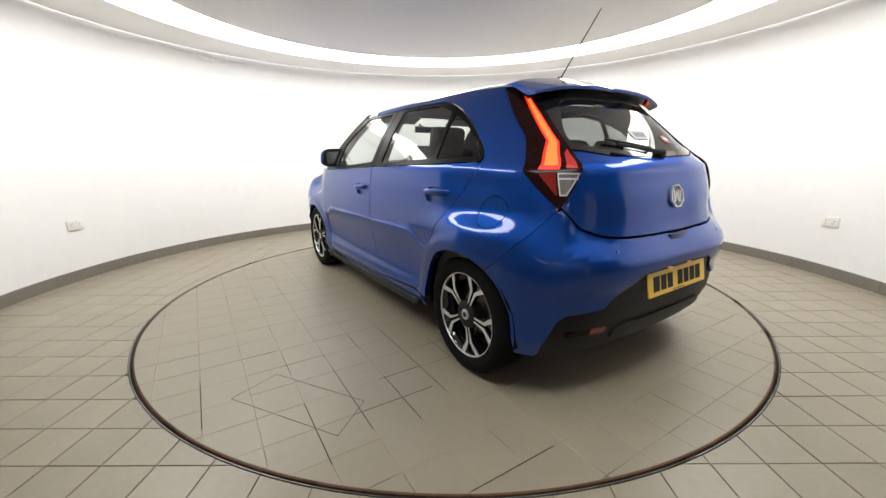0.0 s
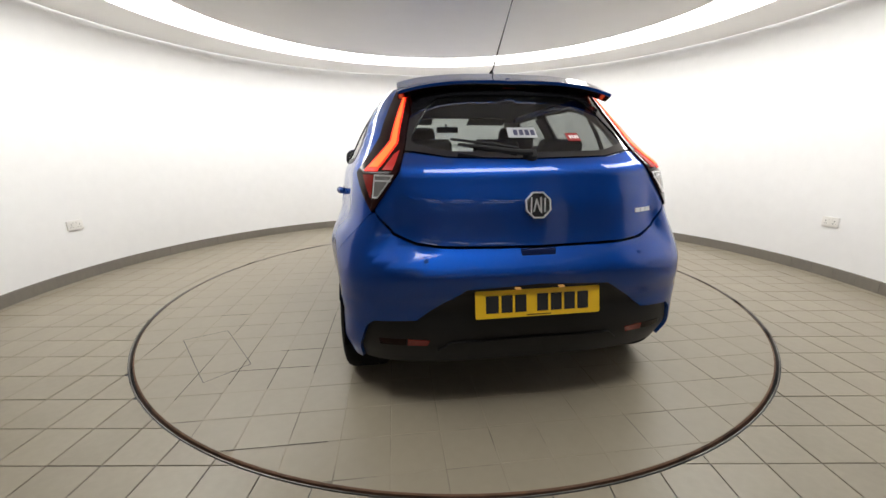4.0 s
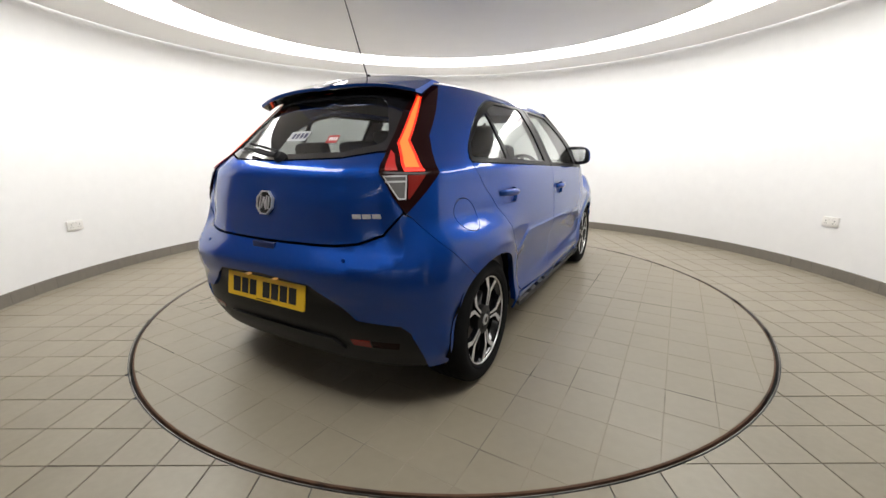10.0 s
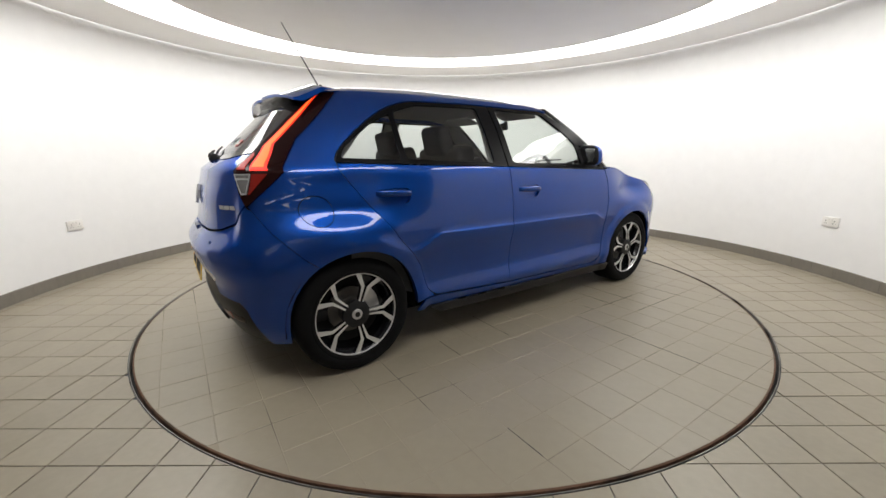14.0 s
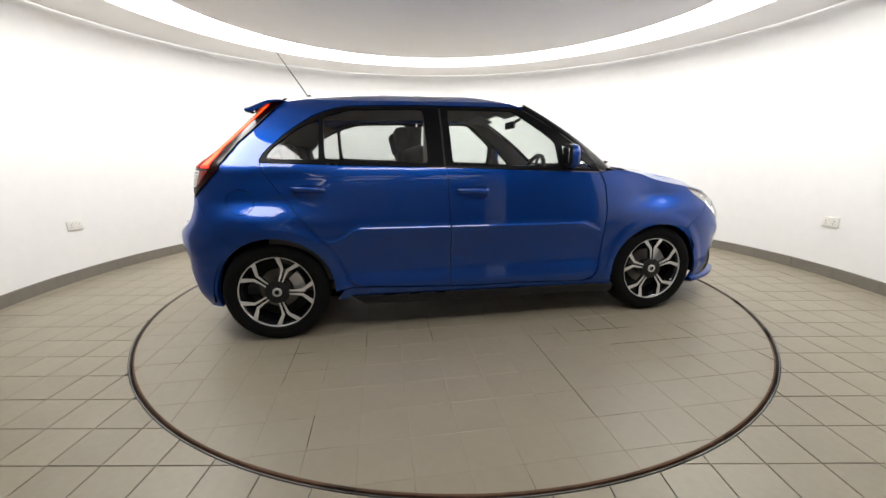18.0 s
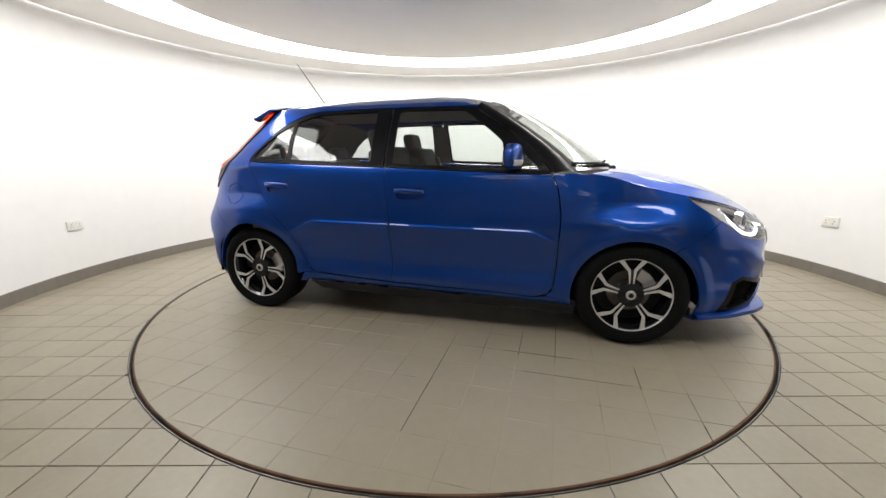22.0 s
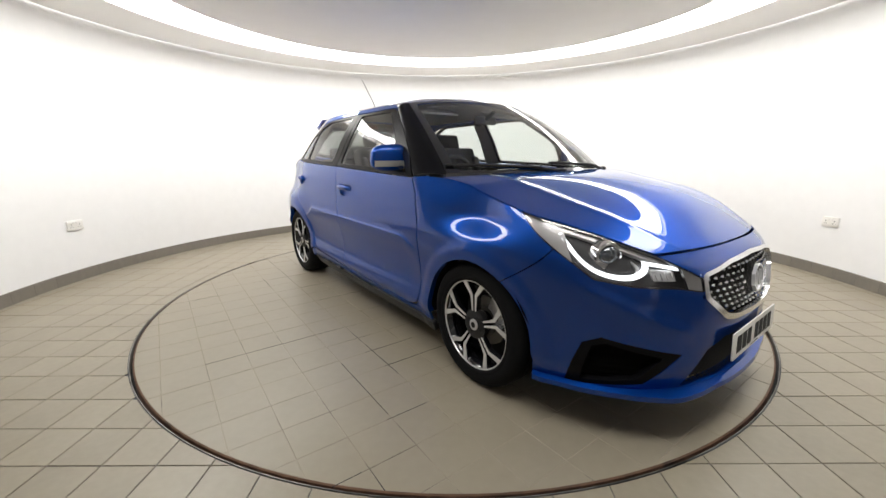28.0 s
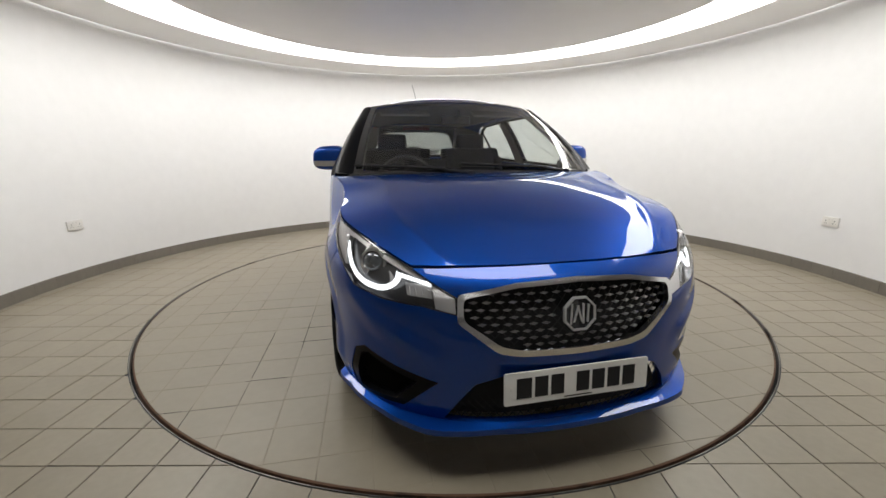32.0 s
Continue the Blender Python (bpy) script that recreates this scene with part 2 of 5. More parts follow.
def inside(poly, xs, ys):
    """Which of the points lie in the outline."""
    hit = np.zeros(len(xs), bool)
    for (x0, y0), (x1, y1) in zip(poly, poly[1:] + poly[:1]):
        if y0 != y1:
            c = ((y0 > ys) != (y1 > ys)) & (xs < (x1 - x0) * (ys - y0) / (y1 - y0) + x0)
            hit ^= c
    return hit


def away(poly, xs, ys):
    """The distance of points from an outline."""
    best = np.full(len(xs), 9.0)
    for (x0, y0), (x1, y1) in zip(poly, poly[1:] + poly[:1]):
        dx, dy = x1 - x0, y1 - y0
        t = np.clip(((xs - x0) * dx + (ys - y0) * dy) / max(1e-12, dx * dx + dy * dy), 0, 1)
        best = np.minimum(best, np.hypot(xs - x0 - t * dx, ys - y0 - t * dy))
    return best


def panel(name, outline, skin, mat, parent, cuts=(), step=.034, lip=.012, lift=0.0, label="", back=0.0, along=None):
    """A sheet cut from a skin (a function of two numbers): outline less cuts, its edges folded inwards by lip; lift raises it off the skin, back closes it at that thickness."""
    out = dense(outline, step)
    holes = [dense(list(c), step) for c in cuts]
    xs0, ys0 = [p[0] for p in out], [p[1] for p in out]
    gx, gy = np.meshgrid(np.arange(min(xs0) + step * .6, max(xs0), step), np.arange(min(ys0) + step * .6, max(ys0), step))
    gx, gy = gx.ravel(), gy.ravel()
    keep = inside(out, gx, gy) & (away(out, gx, gy) > step * .35)
    for h in holes:
        keep &= ~inside(h, gx, gy) & (away(h, gx, gy) > step * .35)
    if along:
        near = np.array([along(x) for x in gx])
        keep &= (gy < near - .012) | (gy > near + .026)
        lx = np.arange(min(xs0) + step * .5, max(xs0), step)
        ex = np.concatenate([lx] * 6)
        ey = np.concatenate([[along(x) + d for x in lx] for d in (-.004, 0, .0022, .0045, .0068, .0095)])
        ok = inside(out, ex, ey) & (away(out, ex, ey) > .006)
        gx, gy, keep = np.append(gx, ex), np.append(gy, ey), np.append(keep, ok)
    pts = [Vector(p) for p in out]
    edges = [(i, (i + 1) % len(out)) for i in range(len(out))]
    for h in holes:
        k = len(pts)
        pts += [Vector(p) for p in h]
        edges += [(k + i, k + (i + 1) % len(h)) for i in range(len(h))]
    pts += [Vector((x, y)) for x, y in zip(gx[keep], gy[keep])]
    v2, _, tri, *_ = delaunay_2d_cdt(pts, edges, [], 0, 1e-6)
    cx = np.array([sum(v2[i].x for i in t) / 3 for t in tri])
    cy = np.array([sum(v2[i].y for i in t) / 3 for t in tri])
    ok = inside(out, cx, cy)
    for h in holes:
        ok &= ~inside(h, cx, cy)
    tri = [t for t, k in zip(tri, ok) if k]
    used = sorted({i for t in tri for i in t})
    number = {i: n for n, i in enumerate(used)}
    e = 1e-3
    place, normal = [], []
    for i in used:
        u, v = v2[i].x, v2[i].y
        p = Vector(skin(u, v))
        n = (Vector(skin(u + e, v)) - Vector(skin(u - e, v))).cross(Vector(skin(u, v + e)) - Vector(skin(u, v - e)))
        n = n.normalized() if n.length > 1e-12 else Vector((0, 0, 1))
        normal.append(n)
        place.append(p)
    mid = sum(place, Vector()) / len(place)
    core = Vector((mid.x * .5, 0, .7))
    if sum((p - core).dot(n) for p, n in zip(place, normal)) < 0:
        normal = [-n for n in normal]
    place = [p + n * lift for p, n in zip(place, normal)]
    faces = [tuple(number[i] for i in t) for t in tri]
    fixed = []
    for f in faces:
        a, b, c = (place[i] for i in f)
        fixed.append(f if (b - a).cross(c - a).dot(normal[f[0]]) >= 0 else f[::-1])
    count = {}
    for f in fixed:
        for a, b in zip(f, f[1:] + f[:1]):
            count[(a, b)] = 1
    rim = [(a, b) for a, b in count if (b, a) not in count]
    verts = list(place)
    bent = list(normal)
    faces = list(fixed)
    if lip:
        top, low = {}, {}
        for i in {i for ab in rim for i in ab}:
            top[i] = len(verts)
            verts.append(place[i])
            low[i] = len(verts)
            verts.append(place[i] - normal[i] * lip)
            bent += [Vector(), Vector()]
        faces += [(top[b], top[a], low[a], low[b]) for a, b in rim]
    if back:
        k = len(verts)
        verts += [p - n * back for p, n in zip(place, normal)]
        faces += [tuple(k + i for i in f[::-1]) for f in fixed]
        bent += [-n for n in normal]
    return mesh_object(name, verts, faces, mat, parent, label, normals=bent)


# ---- the round room ----
ROOM_R, ROOM_H, DISC_R = 3.44, 2.355, 2.221
LIGHT_IN, LIGHT_OUT = 2.30, 2.81
GATE_A, GATE_B = 194, 318


def ring_box(name, r0, r1, z0, z1, mat, n=128, parent=None, label=""):
    return part(name, lathe([(r0, z0), (r1, z0), (r1, z1), (r0, z1)], n, closed=True), mat, parent, label)


def build_room():
    # the wall runs round to a wide opening behind the camera
    a0, a1 = math.radians(GATE_B - 360), math.radians(GATE_A)
    rows = []
    for k in range(141):
        a = a0 + (a1 - a0) * k / 140
        c, s = math.cos(a), math.sin(a)
        rows.append([(r * c, r * s, z) for r, z in ((ROOM_R, -0.05), (ROOM_R, ROOM_H + 0.25), (ROOM_R + 0.3, ROOM_H + 0.25), (ROOM_R + 0.3, -0.05))])
    bm = loft(rows, True)
    bm.verts.ensure_lookup_table()
    n = len(bm.verts)
    bm.faces.new([bm.verts[i] for i in (3, 2, 1, 0)])
    bm.faces.new([bm.verts[n - 4 + i] for i in range(4)])
    wall = part("wall_round", bm, WALL)
    tagged(wall, "white painted curved wall of a round room", "wall", kind="structure")
    # one ceiling: a central disc and an outer band, with the light's recess between them
    bm = lathe([(0.001, ROOM_H), (LIGHT_IN, ROOM_H), (LIGHT_IN, ROOM_H + 0.05), (LIGHT_IN + 0.03, ROOM_H + 0.08)], 128)
    lathe([(LIGHT_OUT - 0.03, ROOM_H + 0.08), (LIGHT_OUT, ROOM_H + 0.05), (LIGHT_OUT, ROOM_H), (ROOM_R - 0.014, ROOM_H), (ROOM_R - 0.014, ROOM_H + 0.06)], 128, bm)
    lathe([(0.001, ROOM_H + 0.2), (ROOM_R + 0.1, ROOM_H + 0.2)], 64, bm)
    ceiling = part("ceiling", bm, CEIL)
    tagged(ceiling, "off-white plaster ceiling with a recessed ring", "ceiling", kind="structure")
    light = new("ring_light")
    light.location = (0, 0, ROOM_H + 0.05)
    tagged(light, "wide glowing white ring light recessed in the ceiling", "ceiling light")
    # the lit diffuser is broken by two blank stretches over the opening
    for a0, a1, mat in ((-42, 237, RING_GLOW), (237, 256, CEIL), (256, 299, RING_GLOW), (299, 318, CEIL)):
        rows = []
        for k in range(81):
            a = math.radians(a0 + (a1 - a0) * k / 80)
            rows.append([(r * math.cos(a), r * math.sin(a), 0.02) for r in (LIGHT_IN - 0.02, LIGHT_OUT + 0.02)])
        lit = mat is RING_GLOW
        part("diffuser" if lit else "blank_panel", loft(rows), mat, light, "glowing white diffuser" if lit else "plain white blank panel")
    line = ring_box("cove_light", ROOM_R - 0.013, ROOM_R - 0.001, ROOM_H + 0.005, ROOM_H + 0.02, LINE_GLOW, 160)
    tagged(line, "thin lit line between wall and ceiling", "cove light")


def build_hall():
    """The unlit hall beyond the opening, closed by plain walls."""
    x, y0, y1, h = 5.2, -8.5, -.9, 2.75
    bm = bmesh.new()
    for sx in (-1, 1):
        add_box(bm, (.2, y1 - y0, h), (sx * (x + .1), (y0 + y1) / 2, h / 2))
    add_box(bm, (2 * x, .2, h), (0, y0 - .1, h / 2))
    wall = part("wall_hall", bm, HALL)
    tagged(wall, "plain pale wall of the unlit hall", "wall", kind="structure")
    bm = bmesh.new()
    add_box(bm, (2 * x, y1 - y0, .1), (0, (y0 + y1) / 2, h + .05))
    tagged(part("ceiling_hall", bm, HALL), "plain pale ceiling of the unlit hall", "ceiling", kind="structure")
    bm = bmesh.new()
    add_box(bm, (2 * x, y1 - y0, .1), (0, (y0 + y1) / 2, -.142))
    tagged(part("floor_hall", bm, HALL_FLOOR), "grey concrete floor of the unlit hall", "floor", kind="structure")
    bm = bmesh.new()
    for sx in (-1, 1):
        add_box(bm, (x - 3.3, .2, h), (sx * (x + 3.3) / 2, y1 + .1, h / 2))
    tagged(part("wall_return", bm, HALL), "pale wall that closes the hall beside the round room", "wall", kind="structure")


def build_reflected_block():
    # unseen upright block, added only to put a pale patch in the doors' reflection
    bm = box((.34, .34, 2.70), (2.15, -4.25, 1.30), Euler((0, 0, .45)), .012)
    tagged(part("hall_column", bm, HALL), "plain pale square block out of view, added for a reflection in the doors", "column", kind="structure")


def build_strip_lights():
    """Rows of lit tubes under the hall's ceiling."""
    first = None
    for y in (-6.6, -7.6):
        for x in (-1.7, 0.4, 2.5):
            m = Matrix.Translation((x, y, 2.69))
            if first is None:
                first = new("strip_light")
                first.matrix_world = m
                tagged(first, "lit white strip light under the hall ceiling", "strip light", "strip lights in the hall")
                part("batten", box((1.5, .12, .05), (0, 0, .035), None, .01), HALL, first)
                part("tube", box((1.44, .10, .03), (0, 0, -.005), None, .012), TUBE_GLOW, first, "glowing tube")
            else:
                copy_thing(first, m)


def square_less_circle(x0, y0, s, r, keep_in, m=3):
    """A square's outline cut by a circle round the origin; None if nothing is left."""
    c = [(x0, y0), (x0 + s, y0), (x0 + s, y0 + s), (x0, y0 + s)]
    ok = [(math.hypot(*p) < r) == keep_in for p in c]
    if all(ok):
        return c
    out = []
    for i in range(4):
        a, b = Vector(c[i]), Vector(c[(i + 1) % 4])
        if ok[i]:
            out.append((a.x, a.y, 0))
        if ok[i] != ok[(i + 1) % 4]:
            lo, hi = 0.0, 1.0
            for _ in range(30):
                t = (lo + hi) / 2
                p = a.lerp(b, t)
                if ((p.length < r) == keep_in) == ok[i]:
                    lo = t
                else:
                    hi = t
            p = a.lerp(b, lo)
            out.append((p.x, p.y, 1))
    if len(out) < 3 or sum(p[2] for p in out) != 2:
        return None
    poly = []
    for i, p in enumerate(out):
        poly.append(p[:2])
        q = out[(i + 1) % len(out)]
        if p[2] and q[2]:
            for k in range(1, m):
                v = (Vector(p[:2]).lerp(Vector(q[:2]), k / m)).normalized() * r
                poly.append((v.x, v.y))
    area = sum(a[0] * b[1] - b[0] * a[1] for a, b in zip(poly, poly[1:] + poly[:1])) / 2
    return poly if area > 4e-4 else None


def slab(poly, top, thick, edge):
    """A tile: top face, softened edge and sides."""
    n = len(poly)
    small = shrink(list(poly), edge)
    v = [(x, y, top) for x, y in small] + [(x, y, top - edge * .8) for x, y in poly] + [(x, y, top - thick) for x, y in poly]
    f = [tuple(range(n))]
    for k in (0, n):
        f += [(k + i, k + n + i, k + n + (i + 1) % n, k + (i + 1) % n) for i in range(n)]
    return v, f


def lay_tiles(parent, mat, joint, pitch, phase, turn, want, top, near, limit, rng):
    """Square tiles on a grid turned by some degrees: the near ones are pieces of their own, the rest one sheet."""
    s = pitch - joint
    v, f = slab([(-s / 2, -s / 2), (s / 2, -s / 2), (s / 2, s / 2), (-s / 2, s / 2)], 0, 0.012, 0.0014)
    whole = bpy.data.meshes.new("tile")
    whole.from_pydata(v, [], f)
    whole.materials.append(mat)
    rest_v, rest_f, made = [], [], 0
    n = int(3.7 / pitch) + 1
    phase = (phase[0] % pitch, phase[1] % pitch)
    spin = Matrix.Rotation(radians(turn), 4, "Z")
    cells = [(i, j) for i in range(-n, n) for j in range(-n, n)]
    cells.sort(key=lambda c: near((c[0] + .5) * pitch + phase[0], (c[1] + .5) * pitch + phase[1]))
    for i, j in cells:
        x0, y0 = i * pitch + phase[0] + joint / 2, j * pitch + phase[1] + joint / 2
        poly = want(x0, y0, s)
        if not poly:
            continue
        dz = top + rng.uniform(-.0006, .0006)
        full = len(poly) == 4 and abs(poly[0][0] - x0) < 1e-9 and abs(poly[2][0] - x0 - s) < 1e-9
        if made < limit:
            made += 1
            if full:
                ob = new("tile", whole)
                ob.location = spin @ Vector((x0 + s / 2, y0 + s / 2, dz))
                ob.rotation_euler = (rng.uniform(-.002, .002), rng.uniform(-.002, .002), rng.choice((0, 1, 2, 3)) * math.pi / 2 + radians(turn))
            else:
                v, f = slab([(x - x0, y - y0) for x, y in poly], 0, 0.012, 0.0014)
                ob = mesh_object("tile", v, f, mat, flat=True)
                ob.location = spin @ Vector((x0, y0, dz))
                ob.rotation_euler = (0, 0, radians(turn))
            ob.parent = parent
        else:
            v, f = slab(poly, dz, 0.012, 0.0014)
            k = len(rest_v)
            rest_v += [spin @ Vector(p) for p in v]
            rest_f += [tuple(k + a for a in g) for g in f]
    if rest_f:
        rest = mesh_object("tile_field", rest_v, rest_f, mat, parent, flat=True)
        tagged(rest, kind="stuff")


def build_floor():
    floor = ring_box("floor", DISC_R + 0.024, ROOM_R + 0.25, -0.08, -0.004, GROUT, 128)
    tagged(floor, "beige square floor tiles with dark joints", "floor", kind="structure")
    rng = random.Random(3)

    def want(x0, y0, s):
        r = math.hypot(x0 + s / 2, y0 + s / 2)
        if r > ROOM_R + .14 or r < DISC_R - .15:
            return None
        return square_less_circle(x0, y0, s, DISC_R + 0.026, False)

    lay_tiles(floor, TILE, 0.0038, 0.2025, (-.0898, -.0656), .6, want, 0.0, lambda x, y: abs(x) * .25 + y, 300, rng)
    n = 108
    skirt = new("baseboard")
    tagged(skirt, "taupe tiled skirting along the curved wall", "skirting", kind="structure")
    a = 2 * math.pi / n
    g = 0.0012 / ROOM_R
    v, f = [], []
    for k in range(4):
        t = -a / 2 + g + (a - 2 * g) * k / 3
        for r, z in ((ROOM_R - 0.012, 0.0), (ROOM_R - 0.012, 0.097), (ROOM_R - 0.009, 0.1), (ROOM_R + 0.01, 0.1), (ROOM_R + 0.01, 0.0)):
            v.append((r * math.cos(t), r * math.sin(t), z))
    for k in range(3):
        f += [(k * 5 + i, k * 5 + (i + 1) % 5, k * 5 + 5 + (i + 1) % 5, k * 5 + 5 + i) for i in range(5)]
    f += [(4, 3, 2, 1, 0), (15, 16, 17, 18, 19)]
    me = bpy.data.meshes.new("skirting_tile")
    me.from_pydata(v, [], f)
    me.materials.append(SKIRT)
    for k in range(n):
        if GATE_A - 2 < math.degrees(a * k) < GATE_B + 2:
            continue
        ob = new("skirting_tile", me)
        ob.rotation_euler = (0, 0, a * k)
        ob.parent = skirt


def build_socket(angle, z):
    """A white double wall socket."""
    ob = new("wall_socket")
    r = ROOM_R - 0.001
    ob.matrix_world = Matrix.Translation((r * math.cos(angle), r * math.sin(angle), z)) @ pose(0, 0, 0, 90, 0, math.degrees(angle) - 90)
    tagged(ob, "white plastic double wall socket on the curved wall", "wall socket", "sockets on the wall")
    part("face_plate", box((0.146, 0.086, 0.012), (0, 0, 0.005), None, 0.004), SOCKET, ob)
    for s in (-1, 1):
        part("switch", box((0.014, 0.02, 0.006), (s * 0.014, 0.022, 0.0125), None, 0.001), SOCKET, ob)
        for x, y, w, h in ((0, 0.012, 0.005, 0.009), (-0.011, -0.012, 0.008, 0.004), (0.011, -0.012, 0.008, 0.004)):
            part("pin_slot", box((w, h, 0.003), (s * 0.038 + x, y - 0.004, 0.0105)), GAP, ob)
    return ob


def build_turntable():
    disc = new("turntable")
    tagged(disc, "round tiled turntable set flush in the floor, rusty rim", "turntable")
    part("base", lathe([(0.001, -0.0009), (DISC_R - 0.002, -0.0009), (DISC_R - 0.002, -0.06)], 128), DISC_GROUT, disc)
    part("rim", lathe([(DISC_R - 0.003, -0.06), (DISC_R - 0.003, -0.0004), (DISC_R - 0.002, 0.0004), (DISC_R + 0.002, -0.0006), (DISC_R + 0.0045, -0.003), (DISC_R + 0.006, -0.06)], 160), RUST, disc, "rusty steel rim")
    rng = random.Random(5)

    def want(x0, y0, s):
        return square_less_circle(x0, y0, s, DISC_R - 0.004, True) if math.hypot(x0 + s / 2, y0 + s / 2) < DISC_R + .1 else None

    pitch, phase, turn = .20025, (-.0883, -.0987), -1.3
    lay_tiles(disc, DISC_TILE, 0.0026, pitch, phase, turn, want, 0.0, lambda x, y: -math.hypot(x, y), 300, rng)
    # joints whose grout has gone: along x or along y, the line and its two ends
    gone = (("y", -.719, -1.09, -.88), ("y", -.307, -1.065, -.70), ("y", .296, -1.90, -1.11), ("y", .703, -1.14, -.83), ("y", .905, -1.12, -.71),
            ("y", -.934, -1.88, -1.69), ("y", 1.28, -1.32, -1.12), ("y", 1.473, -1.64, -1.53), ("y", -1.263, .94, 1.34), ("y", -.437, 1.52, 1.72),
            ("y", -1.87, .75, 1.15), ("y", -1.065, .90, 1.14), ("x", 1.126, -1.48, -1.08), ("x", 1.329, -1.42, -.86), ("x", 1.923, -1.04, -.63),
            ("x", -1.113, .62, 1.02), ("x", -1.31, .75, 1.28), ("x", .92, -1.36, -.55), ("x", 1.53, -1.52, -1.10))
    spin = Matrix.Rotation(radians(turn), 4, "Z")
    for way, line, a, b in gone:
        k = 0 if way == "y" else 1
        line += math.radians(turn) * (a + b) / 2 * (1 if way == "y" else -1)
        line = round((line - phase[k]) / pitch) * pitch + phase[k]
        ends = ((line, a), (line, b)) if way == "y" else ((a, line), (b, line))
        part("open_joint", prism(bar(*ends, .0017, .0013), .0004, spin @ Matrix.Translation((0, 0, .0006))), GAP, disc, "dark open joint between the tiles")
    # a square hatch let into the tiles, seen as thin dark joints
    hatch = [(-.826, 1.802), (-.721, 1.582), (-1.192, 1.292), (-1.350, 1.470)]
    for a, b in zip(hatch, hatch[1:] + hatch[:1]):
        part("hatch_joint", prism(bar(a, b, .0014, .0014), .0005, Matrix.Translation((0, 0, .0007))), GROUT, disc, "thin dark joint of a floor hatch")
    gap = ring_box("turntable_pit", DISC_R - 0.06, DISC_R + 0.06, -0.09, -0.045, GAP, 128)
    tagged(gap, "dark gap round the turntable", "floor gap", kind="structure")
    lip = part("floor_trim", lathe([(DISC_R + 0.0185, -0.05), (DISC_R + 0.0185, 0.001), (DISC_R + 0.019, 0.0018), (DISC_R + 0.0212, 0.0018), (DISC_R + 0.0222, -0.05)], 160), STEEL)
    tagged(lip, "thin worn steel edging round the turntable opening", "metal edging", kind="structure")
    return disc


# ---- the skin of the car ----
def smooth(a, b, v):
    s = min(1.0, max(0.0, (v - a) / (b - a)))
    return s * s * (3 - 2 * s)
def curve(*pts):
    """A smooth function through (a, b) pairs, without overshoot."""
    xs = [p[0] for p in pts]
    ys = [p[1] for p in pts]
    n = len(xs)
    d = [(ys[i + 1] - ys[i]) / (xs[i + 1] - xs[i]) for i in range(n - 1)]
    m = [d[0]] + [0 if d[i - 1] * d[i] <= 0 else 2 * d[i - 1] * d[i] / (d[i - 1] + d[i]) for i in range(1, n - 1)] + [d[-1]]
    def f(v):
        if v <= xs[0]:
            return ys[0]
        if v >= xs[-1]:
            return ys[-1]
        i = 0
        while v > xs[i + 1]:
            i += 1
        h = xs[i + 1] - xs[i]
        t = (v - xs[i]) / h
        return ((1 + 2 * t) * (1 - t) ** 2 * ys[i] + t * (1 - t) ** 2 * h * m[i]
                + t * t * (3 - 2 * t) * ys[i + 1] + t * t * (t - 1) * h * m[i + 1])
    return f
# half width, nose and tail of the body by height
WIDE = curve((.15, .78), (.24, .815), (.32, .838), (.42, .832), (.54, .839), (.63, .851), (.72, .856), (.82, .853), (.92, .847), (1.0, .836), (1.03, .827), (1.06, .811),
             (1.14, .770), (1.24, .718), (1.34, .654), (1.41, .602), (1.46, .54), (1.5, .42))
NOSE = curve((.15, 2.06), (.22, 2.11), (.32, 2.118), (.45, 2.118), (.58, 2.11), (.68, 2.078), (.76, 2.0), (.84, 1.9), (.95, 1.8), (1.05, 1.7))
TAIL = curve((.15, -1.74), (.24, -1.80), (.34, -1.848), (.42, -1.862), (.49, -1.860), (.58, -1.892), (.645, -1.902), (.658, -1.900), (.71, -1.881), (.745, -1.867), (.8, -1.853), (.9, -1.834), (1.0, -1.806), (1.04, -1.797), (1.052, -1.785), (1.10, -1.715), (1.25, -1.55), (1.42, -1.38), (1.5, -1.3))
REARC = curve((.2, -1.27), (.5, -1.24), (.65, -1.05), (.88, -.72), (1.1, -.6), (1.4, -.6))
SEAM_Z = curve((-2.55, .745), (-2.15, .75), (-2.02, .76), (-1.89, .795), (-1.77, .88), (-1.62, .95))
CF, LF, LR = 1.15, 1.45, 1.55
def corner(p, q, dx, dy):
    """A rounded corner x^p + y^q = 1 by the share of its length."""
    h = math.pi / 2
    ang = [h * (i / 800) ** 4 / ((i / 800) ** 4 + (1 - i / 800) ** 4) for i in range(801)]
    pts = [(math.sin(v) ** (2 / p), max(0.0, math.cos(v)) ** (2 / q)) for v in ang]
    pts[-1] = (1.0, 0.0)
    run = [0.0]
    for (x0, y0), (x1, y1) in zip(pts, pts[1:]):
        run.append(run[-1] + math.hypot((x1 - x0) * dx, (y1 - y0) * dy))
    run, pts = np.array(run) / run[-1], np.array(pts)
    return lambda s: (float(np.interp(s, run, pts[:, 0])), float(np.interp(s, run, pts[:, 1])))
FRONT, REAR = corner(3.2, 2.4, .95, .855), corner(4.5, 3.0, 1.0, .85)
def ledge(x):
    """The height of the crease along the doors."""
    return .672 - .012 * x - .075 * smooth(-.74, -.92, x) - .06 * smooth(.66, .84, x)
